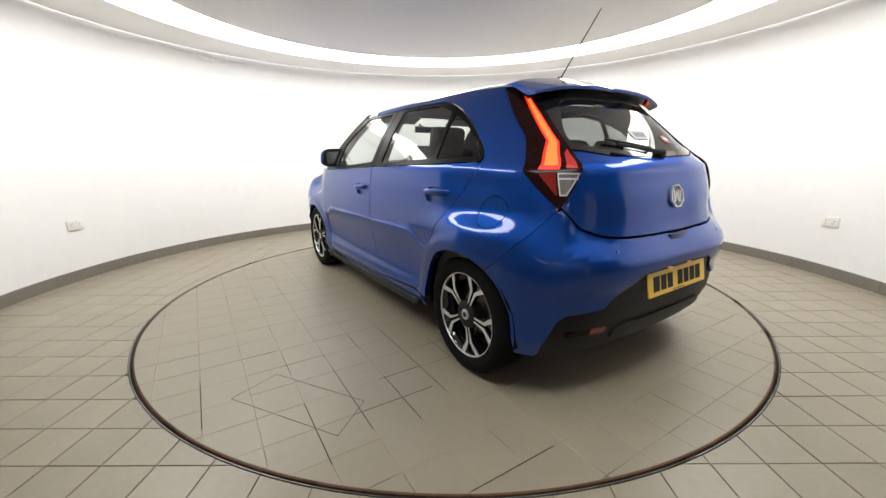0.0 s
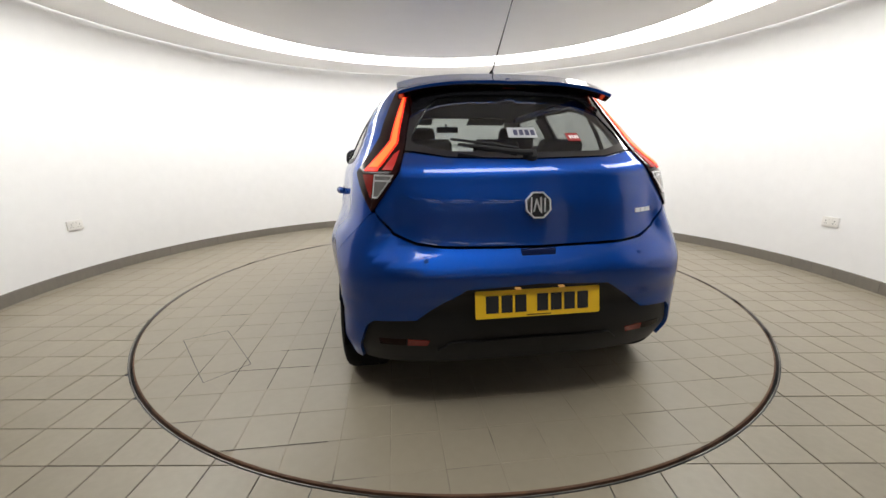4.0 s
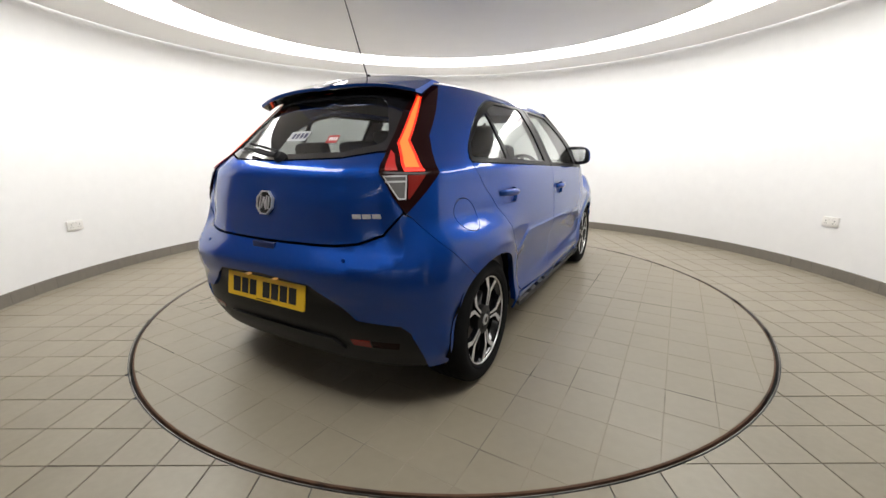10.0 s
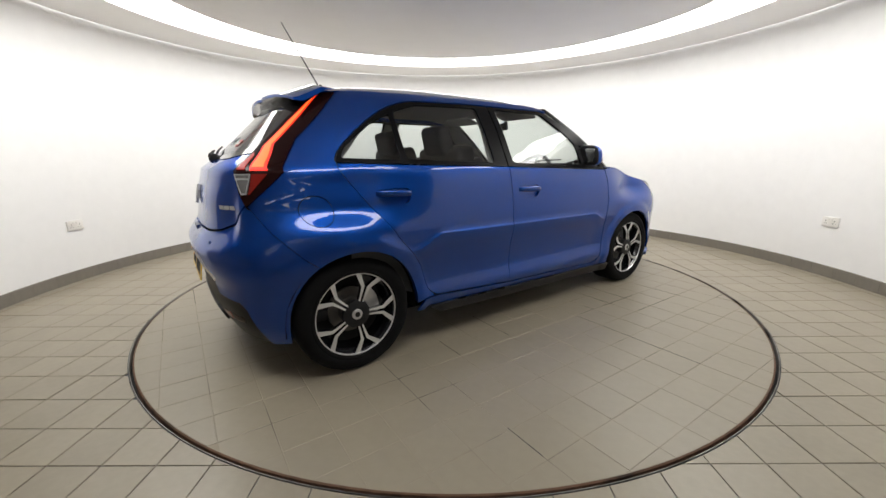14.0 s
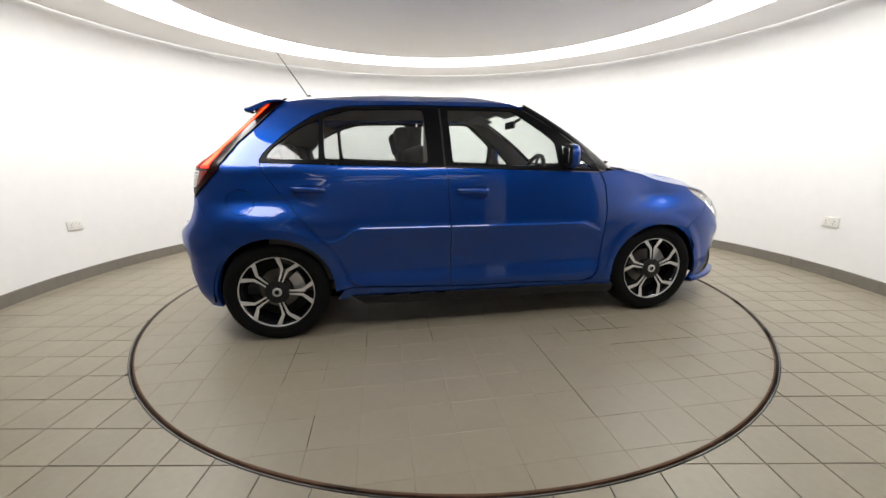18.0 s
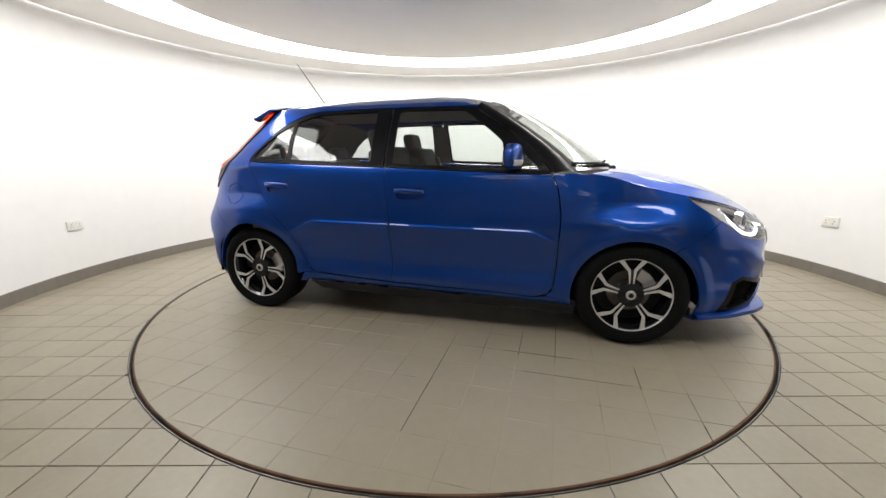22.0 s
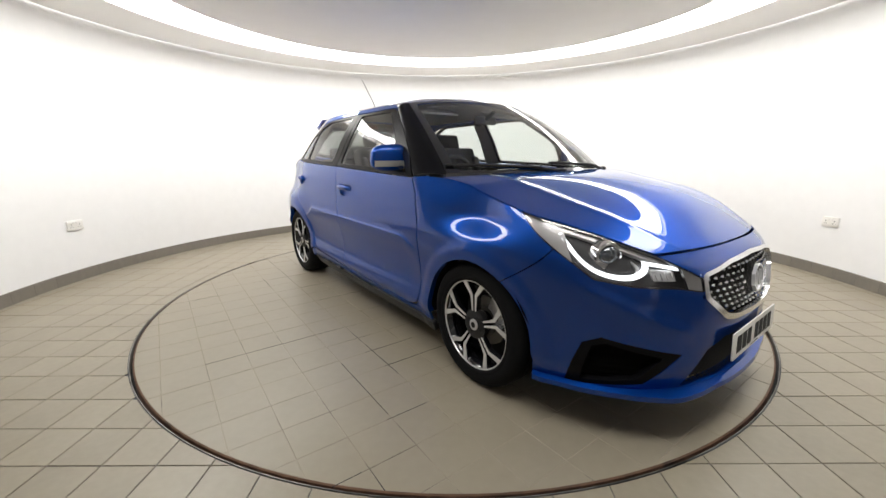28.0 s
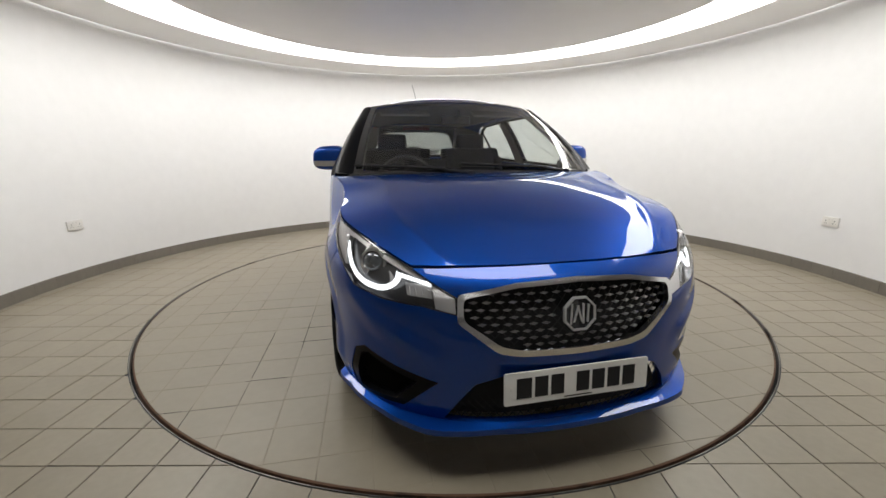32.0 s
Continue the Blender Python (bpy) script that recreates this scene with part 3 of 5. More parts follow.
def ring(q, z):
    """A point of the body's skin: q runs along the side (as x) and on round the nose and the tail."""
    w, xf, xr, cr = WIDE(z), NOSE(z), TAIL(z), REARC(z)
    x, y = q, w
    if q > CF:
        r, c = FRONT(min(1.0, (q - CF) / LF))
        x, y = CF + (xf - CF) * r, w * c
    elif q < cr:
        r, c = REAR(min(1.0, (cr - q) / (cr + 1.0 + LR)))
        x, y = cr + (xr - cr) * r, w * c
    if x > .7:
        # over the wheel the wing turns in lower down, as a shelf
        g = math.exp(-((x - 1.24) / .25) ** 2)
        plain = .72 * smooth(.7, 1.5, x) * smooth(.80, .99, z) ** 1.3
        shelf = .86 * smooth(.65, 1.3, x) * (.78 * smooth(.705, .84, z) + .06 * smooth(.84, 1.0, z))
        y *= 1 - .155 * ((1 - g) * plain + g * shelf)
    zl = ledge(x)
    y += .0062 * (smooth(zl - .10, zl, z) - min(1.0, max(0.0, (z - zl + .0006) / .0100))) * smooth(-1.0, -.88, x) * (1 - smooth(.72, .86, x))
    # the doors are hollowed along their foot
    y -= .012 * smooth(.30, .42, z) * (1 - smooth(.46, .64, z)) * smooth(-1.0, -.72, x) * (1 - smooth(.70, .95, x))
    rear = (1 - smooth(-1.66, -1.42, x)) * smooth(.0, .5, y)
    y += rear * .006 * (smooth(.42, .50, z) - smooth(.503, .52, z)) * smooth(.5, .7, y)
    # the bumper's shoulder turns in below the seam of the tailgate
    zs = SEAM_Z(q)
    a = smooth(.25, .72, y)
    d = (.024 + .022 * a) * (1 - smooth(.79, .87, zs)) * (1 - smooth(-1.78, -1.62, x)) * min(1.0, max(0.0, (z - zs + .095) / .09)) * (1 - .62 * smooth(zs + .02, zs + .2, z))
    x, y = x + (1 - .4 * a) * d, y - .8 * a * d
    y *= 1 - .018 * min(1.0, abs(x) / 1.2) ** 2
    if q > 1.7:
        zr = .552 - .44 * (q - 1.9)
        y += .009 * (smooth(zr - .09, zr, z) - smooth(zr, zr + .055, z)) * smooth(1.72, 1.9, q) * (1 - smooth(2.08, 2.2, q))
        x += .007 * (smooth(zr - .09, zr, z) - smooth(zr, zr + .055, z)) * smooth(1.72, 1.9, q) * (1 - smooth(2.08, 2.2, q))
    flare = (1 - smooth(.375, .44, math.hypot(x - 1.265, z - .29))) + (1 - smooth(.375, .44, math.hypot(x + 1.25, z - .31))) * smooth(-1.5, -1.25, x)
    outer = smooth(.2, .6, y)
    y += .012 * flare * outer
    # the shelves over the wheels
    back = math.exp(-((x + 1.30) / .28) ** 2)
    y += outer * math.exp(-((x + 1.2) / .26) ** 2) * .026 * smooth(.42, .62, z) * (1 - smooth(.87, 1.0, z))
    y += outer * back * (-.060 * smooth(.73, .865, z) + .036 * smooth(.865, 1.08, z))
    return x, y, z


# ---- the car: x forward, y to its left, z up, the origin midway between its axles ----
Q_NOSE, Q_TAIL = CF + LF, -1.0 - LR


def flank(side):
    def skin(q, z):
        x, y, h = ring(q, z)
        return x, side * y, h
    return skin


def nose(u, z):
    x, y, h = ring(Q_NOSE - abs(u), z)
    return x, math.copysign(y, u), h


def tail(u, z):
    x, y, h = ring(Q_TAIL + abs(u), z)
    return x, math.copysign(y, u), h


def both_nose(half):
    """A half outline in (q, z), from the middle outwards and back, mirrored to a whole one round the nose."""
    h = [(Q_NOSE - q, z) for q, z in half]
    return h + [(-u, z) for u, z in reversed(h) if u > 1e-6]


def both_tail(half):
    h = [(q - Q_TAIL, z) for q, z in half]
    return h + [(-u, z) for u, z in reversed(h) if u > 1e-6]


def q_of_x(x, z):
    lo, hi = Q_TAIL, Q_NOSE
    for _ in range(30):
        m = (lo + hi) / 2
        if ring(m, z)[0] < x:
            lo = m
        else:
            hi = m
    return (lo + hi) / 2


def arch(cx, cz, r, n=40):
    out = []
    for i in range(n):
        a = 2 * math.pi * i / n
        z = max(.02, cz + r * math.sin(a))
        out.append((q_of_x(cx + r * math.cos(a), max(.16, z)), z))
    return out


WHEEL_X, WHEEL_Y, WHEEL_R = 1.26, .828, .308
ARCH_F, ARCH_R = arch(1.265, .29, .343), arch(-1.252, .31, .339)
HEADLAMP = [(1.575, .878), (1.80, .836), (1.90, .808), (2.075, .736), (2.15, .692), (2.215, .655), (2.212, .60), (2.10, .622), (1.95, .63), (1.81, .652), (1.73, .725)]
DOOR_F = [(.782, .989), (.822, .912), (.845, .76), (.842, .633), (.836, .45), (.828, .36), (.80, .29), (.72, .258), (.4, .275), (-.2, .288), (-.2, .67), (-.225, 1.03)]
REAR_EDGE = [(-.786, .322), (-.841, .37), (-.887, .512), (-.935, .584), (-1.115, .786), (-1.288, 1.019), (-1.325, 1.068)]
DOOR_R = [(-.225, 1.03), (-.2, .67), (-.2, .288)] + REAR_EDGE
GLASS_F = [(-.18, 1.052), (-.183, 1.384), (.245, 1.378), (.42, 1.248), (.5, 1.178), (.503, 1.026)]
GLASS_V = [(.538, 1.022), (.542, 1.168), (.585, 1.145), (.728, 1.012)]
FRAME_F = [(.786, .991), (.778, 1.003), (.70, 1.105), (.526, 1.25), (.317, 1.382), (.25, 1.397), (-.228, 1.40), (-.228, 1.032)]
GLASS_R = [(-.33, 1.056), (-.337, 1.384), (-.86, 1.376), (-1.062, 1.332), (-.95, 1.083)]
GLASS_Q = [(-.985, 1.08), (-1.092, 1.318), (-1.225, 1.262), (-1.325, 1.155), (-1.324, 1.092)]
FRAME_R = [(-.236, 1.032), (-.236, 1.40), (-.361, 1.402), (-.894, 1.392), (-.99, 1.381), (-1.076, 1.36), (-1.165, 1.327), (-1.24, 1.278), (-1.30, 1.222), (-1.343, 1.152), (-1.352, 1.118), (-1.343, 1.088), (-1.326, 1.071)]
LAMP_R = [(-1.535, 1.42), (-1.575, 1.3), (-1.625, 1.18), (-1.605, 1.11), (-1.562, 1.031), (-1.655, .955), (-1.762, .877), (-1.805, .94), (-1.851, 1.035), (-1.847, 1.13), (-1.80, 1.285), (-1.70, 1.415)]
REV = [(-1.838, 1.022), (-1.729, 1.022), (-1.752, .93), (-1.785, .93)]
SEAM_R = [(-1.757, .868), (-1.739, .862), (-1.667, .759), (-1.536, .629), (-1.48, .585)]


HANDLES = [(-1.03, .912), (-.06, .884)]


def handle_cup(x, z):
    q = q_of_x(x, z)
    return rounded([(q - .072, z - .050), (q + .078, z - .050), (q + .096, z - .012), (q + .086, z + .027), (q - .076, z + .027), (q - .092, z - .008)], .026)


def build_body(car):
    for side in (-1, 1):
        skin = flank(side)
        cups = [handle_cup(x, z) for x, z in HANDLES]
        fd = panel("front_door", shrink(DOOR_F, .002), skin, PAINT, car, [cups[1]], lip=.02, step=.022, along=ledge)
        rd = panel("rear_door", shrink(DOOR_R, .002), skin, PAINT, car, [cups[0]], lip=.02, step=.022, along=ledge)
        panel("window_frame", shrink(FRAME_F, .001), skin, PILLAR, fd, [rounded(GLASS_F, .03), rounded(GLASS_V, .012)], lift=.001, label="black window frame")
        panel("window_frame", shrink(FRAME_R, .001), skin, PILLAR, rd, [rounded(GLASS_R, .03), rounded(GLASS_Q, .02)], lift=.001, label="black window frame")
        for poly, owner in ((GLASS_F, fd), (GLASS_V, fd), (GLASS_R, rd), (GLASS_Q, rd)):
            g = panel("window", shrink(poly, -.008), skin, CLEAR if owner is fd else TINT, owner, lip=0, lift=-.004, label="side window glass")
            g.visible_shadow = False
        fender = [(.787, .992), (.826, .912), (.849, .76), (.846, .633), (.840, .45), (.832, .36), (.815, .30), (.78, .268), (.93, .262), (1.26, .235), (1.4425, .583), (1.7025, .7485), (1.585, .882)] + [(q / 100, BON_Z(q / 100) - .0022) for q in range(154, 99, -6)] + [(.90, 1.0)]
        panel("front_wing", shrink(fender, .0015), skin, PAINT, car, [ARCH_F], lip=.03, step=.022)
        quarter = REAR_EDGE[::-1][:-1] + [(-.79, .318), (-.86, .313), (-.91, .30), (-1.25, .235), (-1.48, .585)] + SEAM_R[::-1][1:-1] + LAMP_R[:7][::-1] + [(-1.5, 1.435), (-.9, 1.437), (-.32, 1.437), (.12, 1.437), (.24, 1.427), (.335, 1.394), (.25, 1.402),
                  (-.361, 1.407), (-.894, 1.397), (-.992, 1.386), (-1.08, 1.365), (-1.169, 1.332), (-1.246, 1.282), (-1.305, 1.226), (-1.349, 1.154), (-1.358, 1.118), (-1.349, 1.086)]
        cap = [(-1.435 + .083 * math.cos(a * math.pi / 12), .85 + .072 * math.sin(a * math.pi / 12)) for a in range(24)]
        panel("rear_wing", shrink(quarter, .0015), skin, PAINT, car, [ARCH_R, cap], lip=.03, step=.022)
        panel("fuel_flap", shrink(cap, .0036), skin, PAINT, car)
        sill = [(.84, .272), (.72, .252), (.4, .269), (-.2, .282), (-.79, .314), (-.86, .31), (-.905, .245), (-.86, .245), (-.83, .262), (-.2, .252), (.4, .24), (.93, .225), (.93, .26)]
        panel("sill", sill, skin, PAINT, car, lift=.002)
        skirt = [(.95, .224), (.4, .239), (-.2, .250), (-.82, .259), (-.74, .205), (-.2, .19), (.4, .182), (.95, .17)]
        panel("side_skirt", skirt, skin, BLACK, car, lift=.016, lip=.03, label="black plastic side skirt")
    bumper = [(Q_NOSE, .742), (2.3, .740), (2.065, .733)] + [(1.72, .757), (1.704, .747), (1.444, .582), (1.26, .23), (1.5, .19), (2.0, .19), (Q_NOSE, .19)]
    fb = panel("front_bumper", both_nose(bumper), nose, PAINT, car, [both_nose(h) for h in (GRILLE, INTAKE)] + mirrored(HEADLAMP) + mirrored(FOG) + mirrored(ARCH_F), step=.017)
    panel("tailgate", shrink(both_tail([(Q_TAIL, 1.082), (-2.1, 1.09), (-1.9, 1.112), (-1.851, 1.113), (-1.855, 1.035), (-1.770, .886), (-1.888, .796), (-2.024, .763), (-2.15, .752), (Q_TAIL, .747)]), .002), tail, PAINT, car)
    rb = [(Q_TAIL, .74), (-2.15, .745), (-2.024, .756), (-1.888, .79), (-1.775, .878)] + SEAM_R + [(-1.45, .55), (-1.25, .235), (-1.7, .225), (-1.872, .225), (-1.93, .41), (-1.97, .44), (-2.135, .453), (-2.2, .51), (-2.29, .59), (Q_TAIL, .605)]
    panel("rear_bumper", shrink(both_tail(rb), .0015), tail, PAINT, car, mirrored(ARCH_R, Q_TAIL), lip=.035, step=.022)


def mirrored(poly, end=None):
    end = Q_NOSE if end is None else end
    one = [(abs(end - q), z) for q, z in poly]
    return [one, [(-u, z) for u, z in one]]


GRILLE = [(Q_NOSE, .703), (2.40, .695), (2.215, .665), (2.205, .58), (2.33, .480), (2.40, .467), (Q_NOSE, .462)]
INTAKE = [(Q_NOSE, .40), (2.36, .40), (2.26, .365), (2.14, .222), (2.25, .218), (Q_NOSE, .225)]
FOG = [(1.765, .40), (1.83, .43), (2.137, .362), (1.99, .24), (1.70, .205)]

# roof, windscreen and bonnet
ROOF_Z = curve((-1.45, 1.437), (-1.2, 1.482), (-1.07, 1.502), (-.5, 1.528), (0, 1.528), (.2, 1.512), (.37, 1.482), (.5, 1.44))


def roof_skin(x, v):
    xx = x - .12 * v * v * smooth(-.3, .45, x)
    z = 1.435 - .028 * smooth(.12, .47, x)
    y = ring(q_of_x(min(xx, .6), z), z)[1]
    return xx, v * y, ROOF_Z(x) + (z - ROOF_Z(x)) * abs(v) ** 2.6


def screen_skin(u, v):
    """The windscreen: u across, v from its foot to its top."""
    e = Vector((.93, .70, 1.0)).lerp(Vector((.345, .555, 1.425)), v) + Vector((.02, .012, .012)) * 4 * v * (1 - v)
    c = Vector((1.19, 0, 1.005)).lerp(Vector((.465, 0, 1.455)), v) + Vector((.02, 0, .02)) * 4 * v * (1 - v)
    k = abs(u) ** 2.2
    return c.x + (e.x - c.x) * k, u * e.y, c.z + (e.z - c.z) * k


BON_Q = curve((0, 1.0), (.22, 1.2), (.48, 1.548), (.7, 1.80), (.82, 1.90), (1, 2.075))
BON_Z = curve((1.0, .995), (1.1, .976), (1.3, .928), (1.548, .884), (1.80, .84), (1.90, .812), (2.075, .741))
BON_MID = curve((0, 1.012), (.25, .992), (.5, .948), (.75, .868), (.92, .784), (1, .744))


def bonnet_skin(u, v):
    """The bonnet: u across, v from the screen to the nose."""
    w = min(1.0, max(0.0, v))
    q = BON_Q(w)
    xe, yl, ze = ring(q, BON_Z(q))
    xc, zc = 1.17 + (2.012 - 1.17) * w, BON_MID(w)
    k = abs(u) ** 2.4
    crease = .011 * math.exp(-abs(abs(u) - .74) / .05) * math.sin(math.pi * w) ** .5
    return xc + (xe - xc) * k + (v - w) * .8, u * yl, zc + (ze - zc) * k + crease


def rect(a0, a1, b0, b1):
    return [(a0, b0), (a1, b0), (a1, b1), (a0, b1)]


def build_top(car):
    panel("roof", rect(-1.38, .455, -1, 1), roof_skin, PAINT, car, step=.05)
    panel("bonnet", rect(-.996, .996, .0, .998), bonnet_skin, PAINT, car, step=.035)
    g = panel("windscreen", rect(-1, 1, 0, 1), screen_skin, CLEAR, car, step=.07, lip=0, label="clear windscreen")
    g.visible_shadow = False
    # black band round the screen, and the black screen pillars beside it
    panel("screen_border", rect(-1, 1, 0, 1), screen_skin, GLOSS_BLACK, car, [rounded(rect(-.94, .94, .035, .965), .05)], step=.07, lip=0, lift=.002)
    for side in (-1, 1):
        rows = []
        for k in range(13):
            t = k / 12
            a = Vector(screen_skin(1, t))
            xx = curve((0, .80), (.35, .63), (.7, .45), (1, .317))(t)
            zz = curve((0, 1.0), (.35, 1.172), (.7, 1.3), (1, 1.388))(t)
            b = Vector(ring(xx, zz))
            row = []
            for j in range(7):
                s = j / 6
                p = a.lerp(b, s) + Vector((.3, .8, .5)).normalized() * .022 * 4 * s * (1 - s)
                row.append((p.x, side * p.y, p.z))
            rows.append(row)
        part("screen_pillar", loft(rows), PILLAR, car, "matt black windscreen pillar")




def octagon(r):
    return [(r * math.cos((k + .5) * math.pi / 4), r * math.sin((k + .5) * math.pi / 4)) for k in range(8)]


def build_badge(owner, m, r):
    """An eight-sided emblem: a bright frame on a dark field with plain strokes."""
    b = part("badge", prism(octagon(r * .97), .006, m), GLOSS_BLACK, owner, "eight-sided chrome and black emblem")
    bm = bmesh.new()
    for k in range(8):
        a, c = octagon(r)[k], octagon(r)[(k + 1) % 8]
        d, e = octagon(r * .89)[k], octagon(r * .89)[(k + 1) % 8]
        prism([a, c, e, d], .012, None, bm)
    bmesh.ops.transform(bm, matrix=m, verts=bm.verts[:])
    part("badge_frame", bm, BRIGHT, b)
    bm = bmesh.new()
    for x, h, t in ((-.5, .62, .12), (-.22, .5, .42), (.0, .5, -.42), (.2, .62, .0), (.48, .55, .1)):
        q = [(r * (x - .048 - t * .3), -r * h), (r * (x + .048 - t * .3), -r * h), (r * (x + .048 + t * .3), r * h), (r * (x - .048 + t * .3), r * h)]
        prism([(v[0], v[1] * .9) for v in q], .011, None, bm)
    bmesh.ops.transform(bm, matrix=m, verts=bm.verts[:])
    part("badge_stroke", bm, BRIGHT, b)


def build_plate(owner, m, mat, label):
    """A number plate whose characters are plain bars."""
    p = part("number_plate", prism(rounded([(-.26, -.0555), (.26, -.0555), (.26, .0555), (-.26, .0555)], .008, 3), .005, m), mat, owner, label)
    x = -.218
    for k, w in enumerate((.052, .046, .046, 0, .046, .046, .046, .046)):
        if not w:
            x += .034
            continue
        part("plate_bar", prism([(x, -.035), (x + w, -.035), (x + w, .035), (x, .035)], .0012, m @ Matrix.Translation((0, 0, .005))), MATT_BLACK, p)
        x += w + .011
    part("plate_bar", prism([(-.05, -.05), (.05, -.05), (.05, -.046), (-.05, -.046)], .0008, m @ Matrix.Translation((0, 0, .005))), MATT_BLACK, p)
    for s in (-1, 1):
        part("plate_screw", lathe([(.001, .0065), (.005, .006), (.006, .004)], 10), mat, p).matrix_basis = m @ Matrix.Translation((s * .235, 0, 0))


def facing(x, y, z, nx, nz):
    """A pose whose z axis leaves the car along its length (nx) and upwards (nz), its x axis to the viewer's right."""
    n = Vector((nx, 0, nz)).normalized()
    r = Vector((0, 0, 1)).cross(n).normalized()
    u = n.cross(r)
    return Matrix(((r.x, u.x, n.x, x), (r.y, u.y, n.y, y), (r.z, u.z, n.z, z), (0, 0, 0, 1)))


def build_nose(car):
    # grille
    recess = panel("grille", both_nose(GRILLE), nose, MATT_BLACK, car, lift=-.045, lip=0, label="black grille with bright studs in a chrome frame")
    inner = [(Q_NOSE, .689), (2.40, .682), (2.232, .653), (2.226, .587), (2.342, .502), (2.41, .488), (Q_NOSE, .483)]
    panel("grille_frame", rounded(both_nose(GRILLE), .02), nose, FRAME_CHROME, recess, [rounded(both_nose(inner), .02)], lift=.009, lip=.02, step=.02, label="chrome grille frame")
    hole = rounded(both_nose(inner), .02)
    stud = bpy.data.meshes.new("stud")
    bm = bmesh.new()
    pts = [bm.verts.new(p) for p in ((0, -.0175, .002), (0, 0, .0072), (0, .0175, .002), (0, 0, -.0078), (.007, 0, -.0025))]
    for k in range(4):
        bm.faces.new((pts[k], pts[(k + 1) % 4], pts[4]))
    bmesh.ops.recalc_face_normals(bm, faces=bm.faces[:])
    bm.to_mesh(stud)
    bm.free()
    stud.materials.append(STUD)
    nu, nz = 22, 9
    us, zs = [], []
    for j in range(nz):
        for i in range(nu):
            us.append((i - nu / 2 + .5 * (j % 2)) * .042)
            zs.append(.496 + j * .0235)
    us, zs = np.array(us), np.array(zs)
    ok = inside(hole, us, zs) & (away(hole, us, zs) > .008)
    lattice = bmesh.new()
    for u, z in zip(us[ok], zs[ok]):
        if abs(u) < .07 and abs(z - .595) < .062:
            continue
        x, y, h = nose(u, z)
        ob = new("stud", stud)
        ob.location = (x - .014, y, h)
        ob.rotation_euler = (0, 0, -math.copysign(1, u) * -.55 * abs(u) ** 1.5)
        ob.parent = recess
    # thin dark webs between the studs
    for j in range(nz + 1):
        for i in range(nu):
            for d in (-1, 1):
                u0, z0 = (i - nu / 2 + .5 * (j % 2)) * .042, .496 + j * .0235
                u1, z1 = u0 + d * .021, z0 + .0235
                if inside(hole, np.array([u0, u1]), np.array([z0, z1])).all():
                    a, b = Vector(nose(u0, z0)), Vector(nose(u1, z1))
                    o = Vector((-.02, 0, 0))
                    w = Vector((0, 0, .0028))
                    v = [lattice.verts.new(p) for p in (a + o - w, b + o - w, b + o + w, a + o + w)]
                    lattice.faces.new(v)
    part("grille_web", lattice, WEB, recess)
    build_badge(recess, facing(nose(0, .597)[0] + .002, 0, .597, 1, .12), .060)
    # lower intake, fog recesses
    low = panel("lower_intake", both_nose(INTAKE), nose, MATT_BLACK, car, lift=-.04, lip=0, label="black lower air intake")
    hole = both_nose(INTAKE)
    mesh = bmesh.new()
    for j in range(9):
        for i in range(-16, 17):
            for d in (-1, 1):
                u0, z0 = (i + .5 * (j % 2)) * .028, .224 + j * .018
                u1, z1 = u0 + d * .014, z0 + .018
                if inside(hole, np.array([u0, u1]), np.array([z0, z1])).all():
                    p, q = Vector(nose(u0, z0)) + Vector((-.02, 0, 0)), Vector(nose(u1, z1)) + Vector((-.02, 0, 0))
                    w = Vector((0, 0, .003))
                    mesh.faces.new([mesh.verts.new(v) for v in (p - w, q - w, q + w, p + w)])
    part("intake_mesh", mesh, MATT_BLACK, low, "dark honeycomb mesh")
    build_plate(car, facing(2.135, 0, .368, 1, .06), WHITE, "white front number plate")
    for side in (-1, 1):
        skin = flank(side)
        f = panel("fog_grille", shrink(FOG, -.004), skin, LINER, car, lift=-.035, lip=0, label="black textured corner vent")
        inner = [(1.80, .39), (1.845, .405), (2.06, .352), (1.965, .262), (1.76, .232)]
        panel("vent_frame", FOG, skin, PILLAR, f, [inner], lift=-.003, lip=.03)
        for k in range(5):
            z = .255 + k * .026
            rows = [[Vector(skin(1.80 + t * .028, z)) + Vector((-.018, -side * .018, dz)) for dz in (-.003, .003)] for t in range(8)]
            part("vent_slat", loft(rows), LINER, f)
    # splitter along the foot of the bumper
    rows = []
    for k in range(-30, 31):
        u = k / 30 * 1.02
        n = Vector(nose(u, .22))
        out = Vector((n.x - 1.0, n.y * 1.0, 0)).normalized()
        j = .024 + .030 * max(0, 1 - abs(abs(u) - .50) / .22)
        rows.append([n + Vector((0, 0, -.002)), n + out * j + Vector((0, 0, -.012)), n + out * (j + .002) + Vector((0, 0, -.032)), n + out * .0 + Vector((0, 0, -.042)), n - out * .08 + Vector((0, 0, -.04))])
    part("front_splitter", loft(rows), PAINT, car, "blue front splitter")


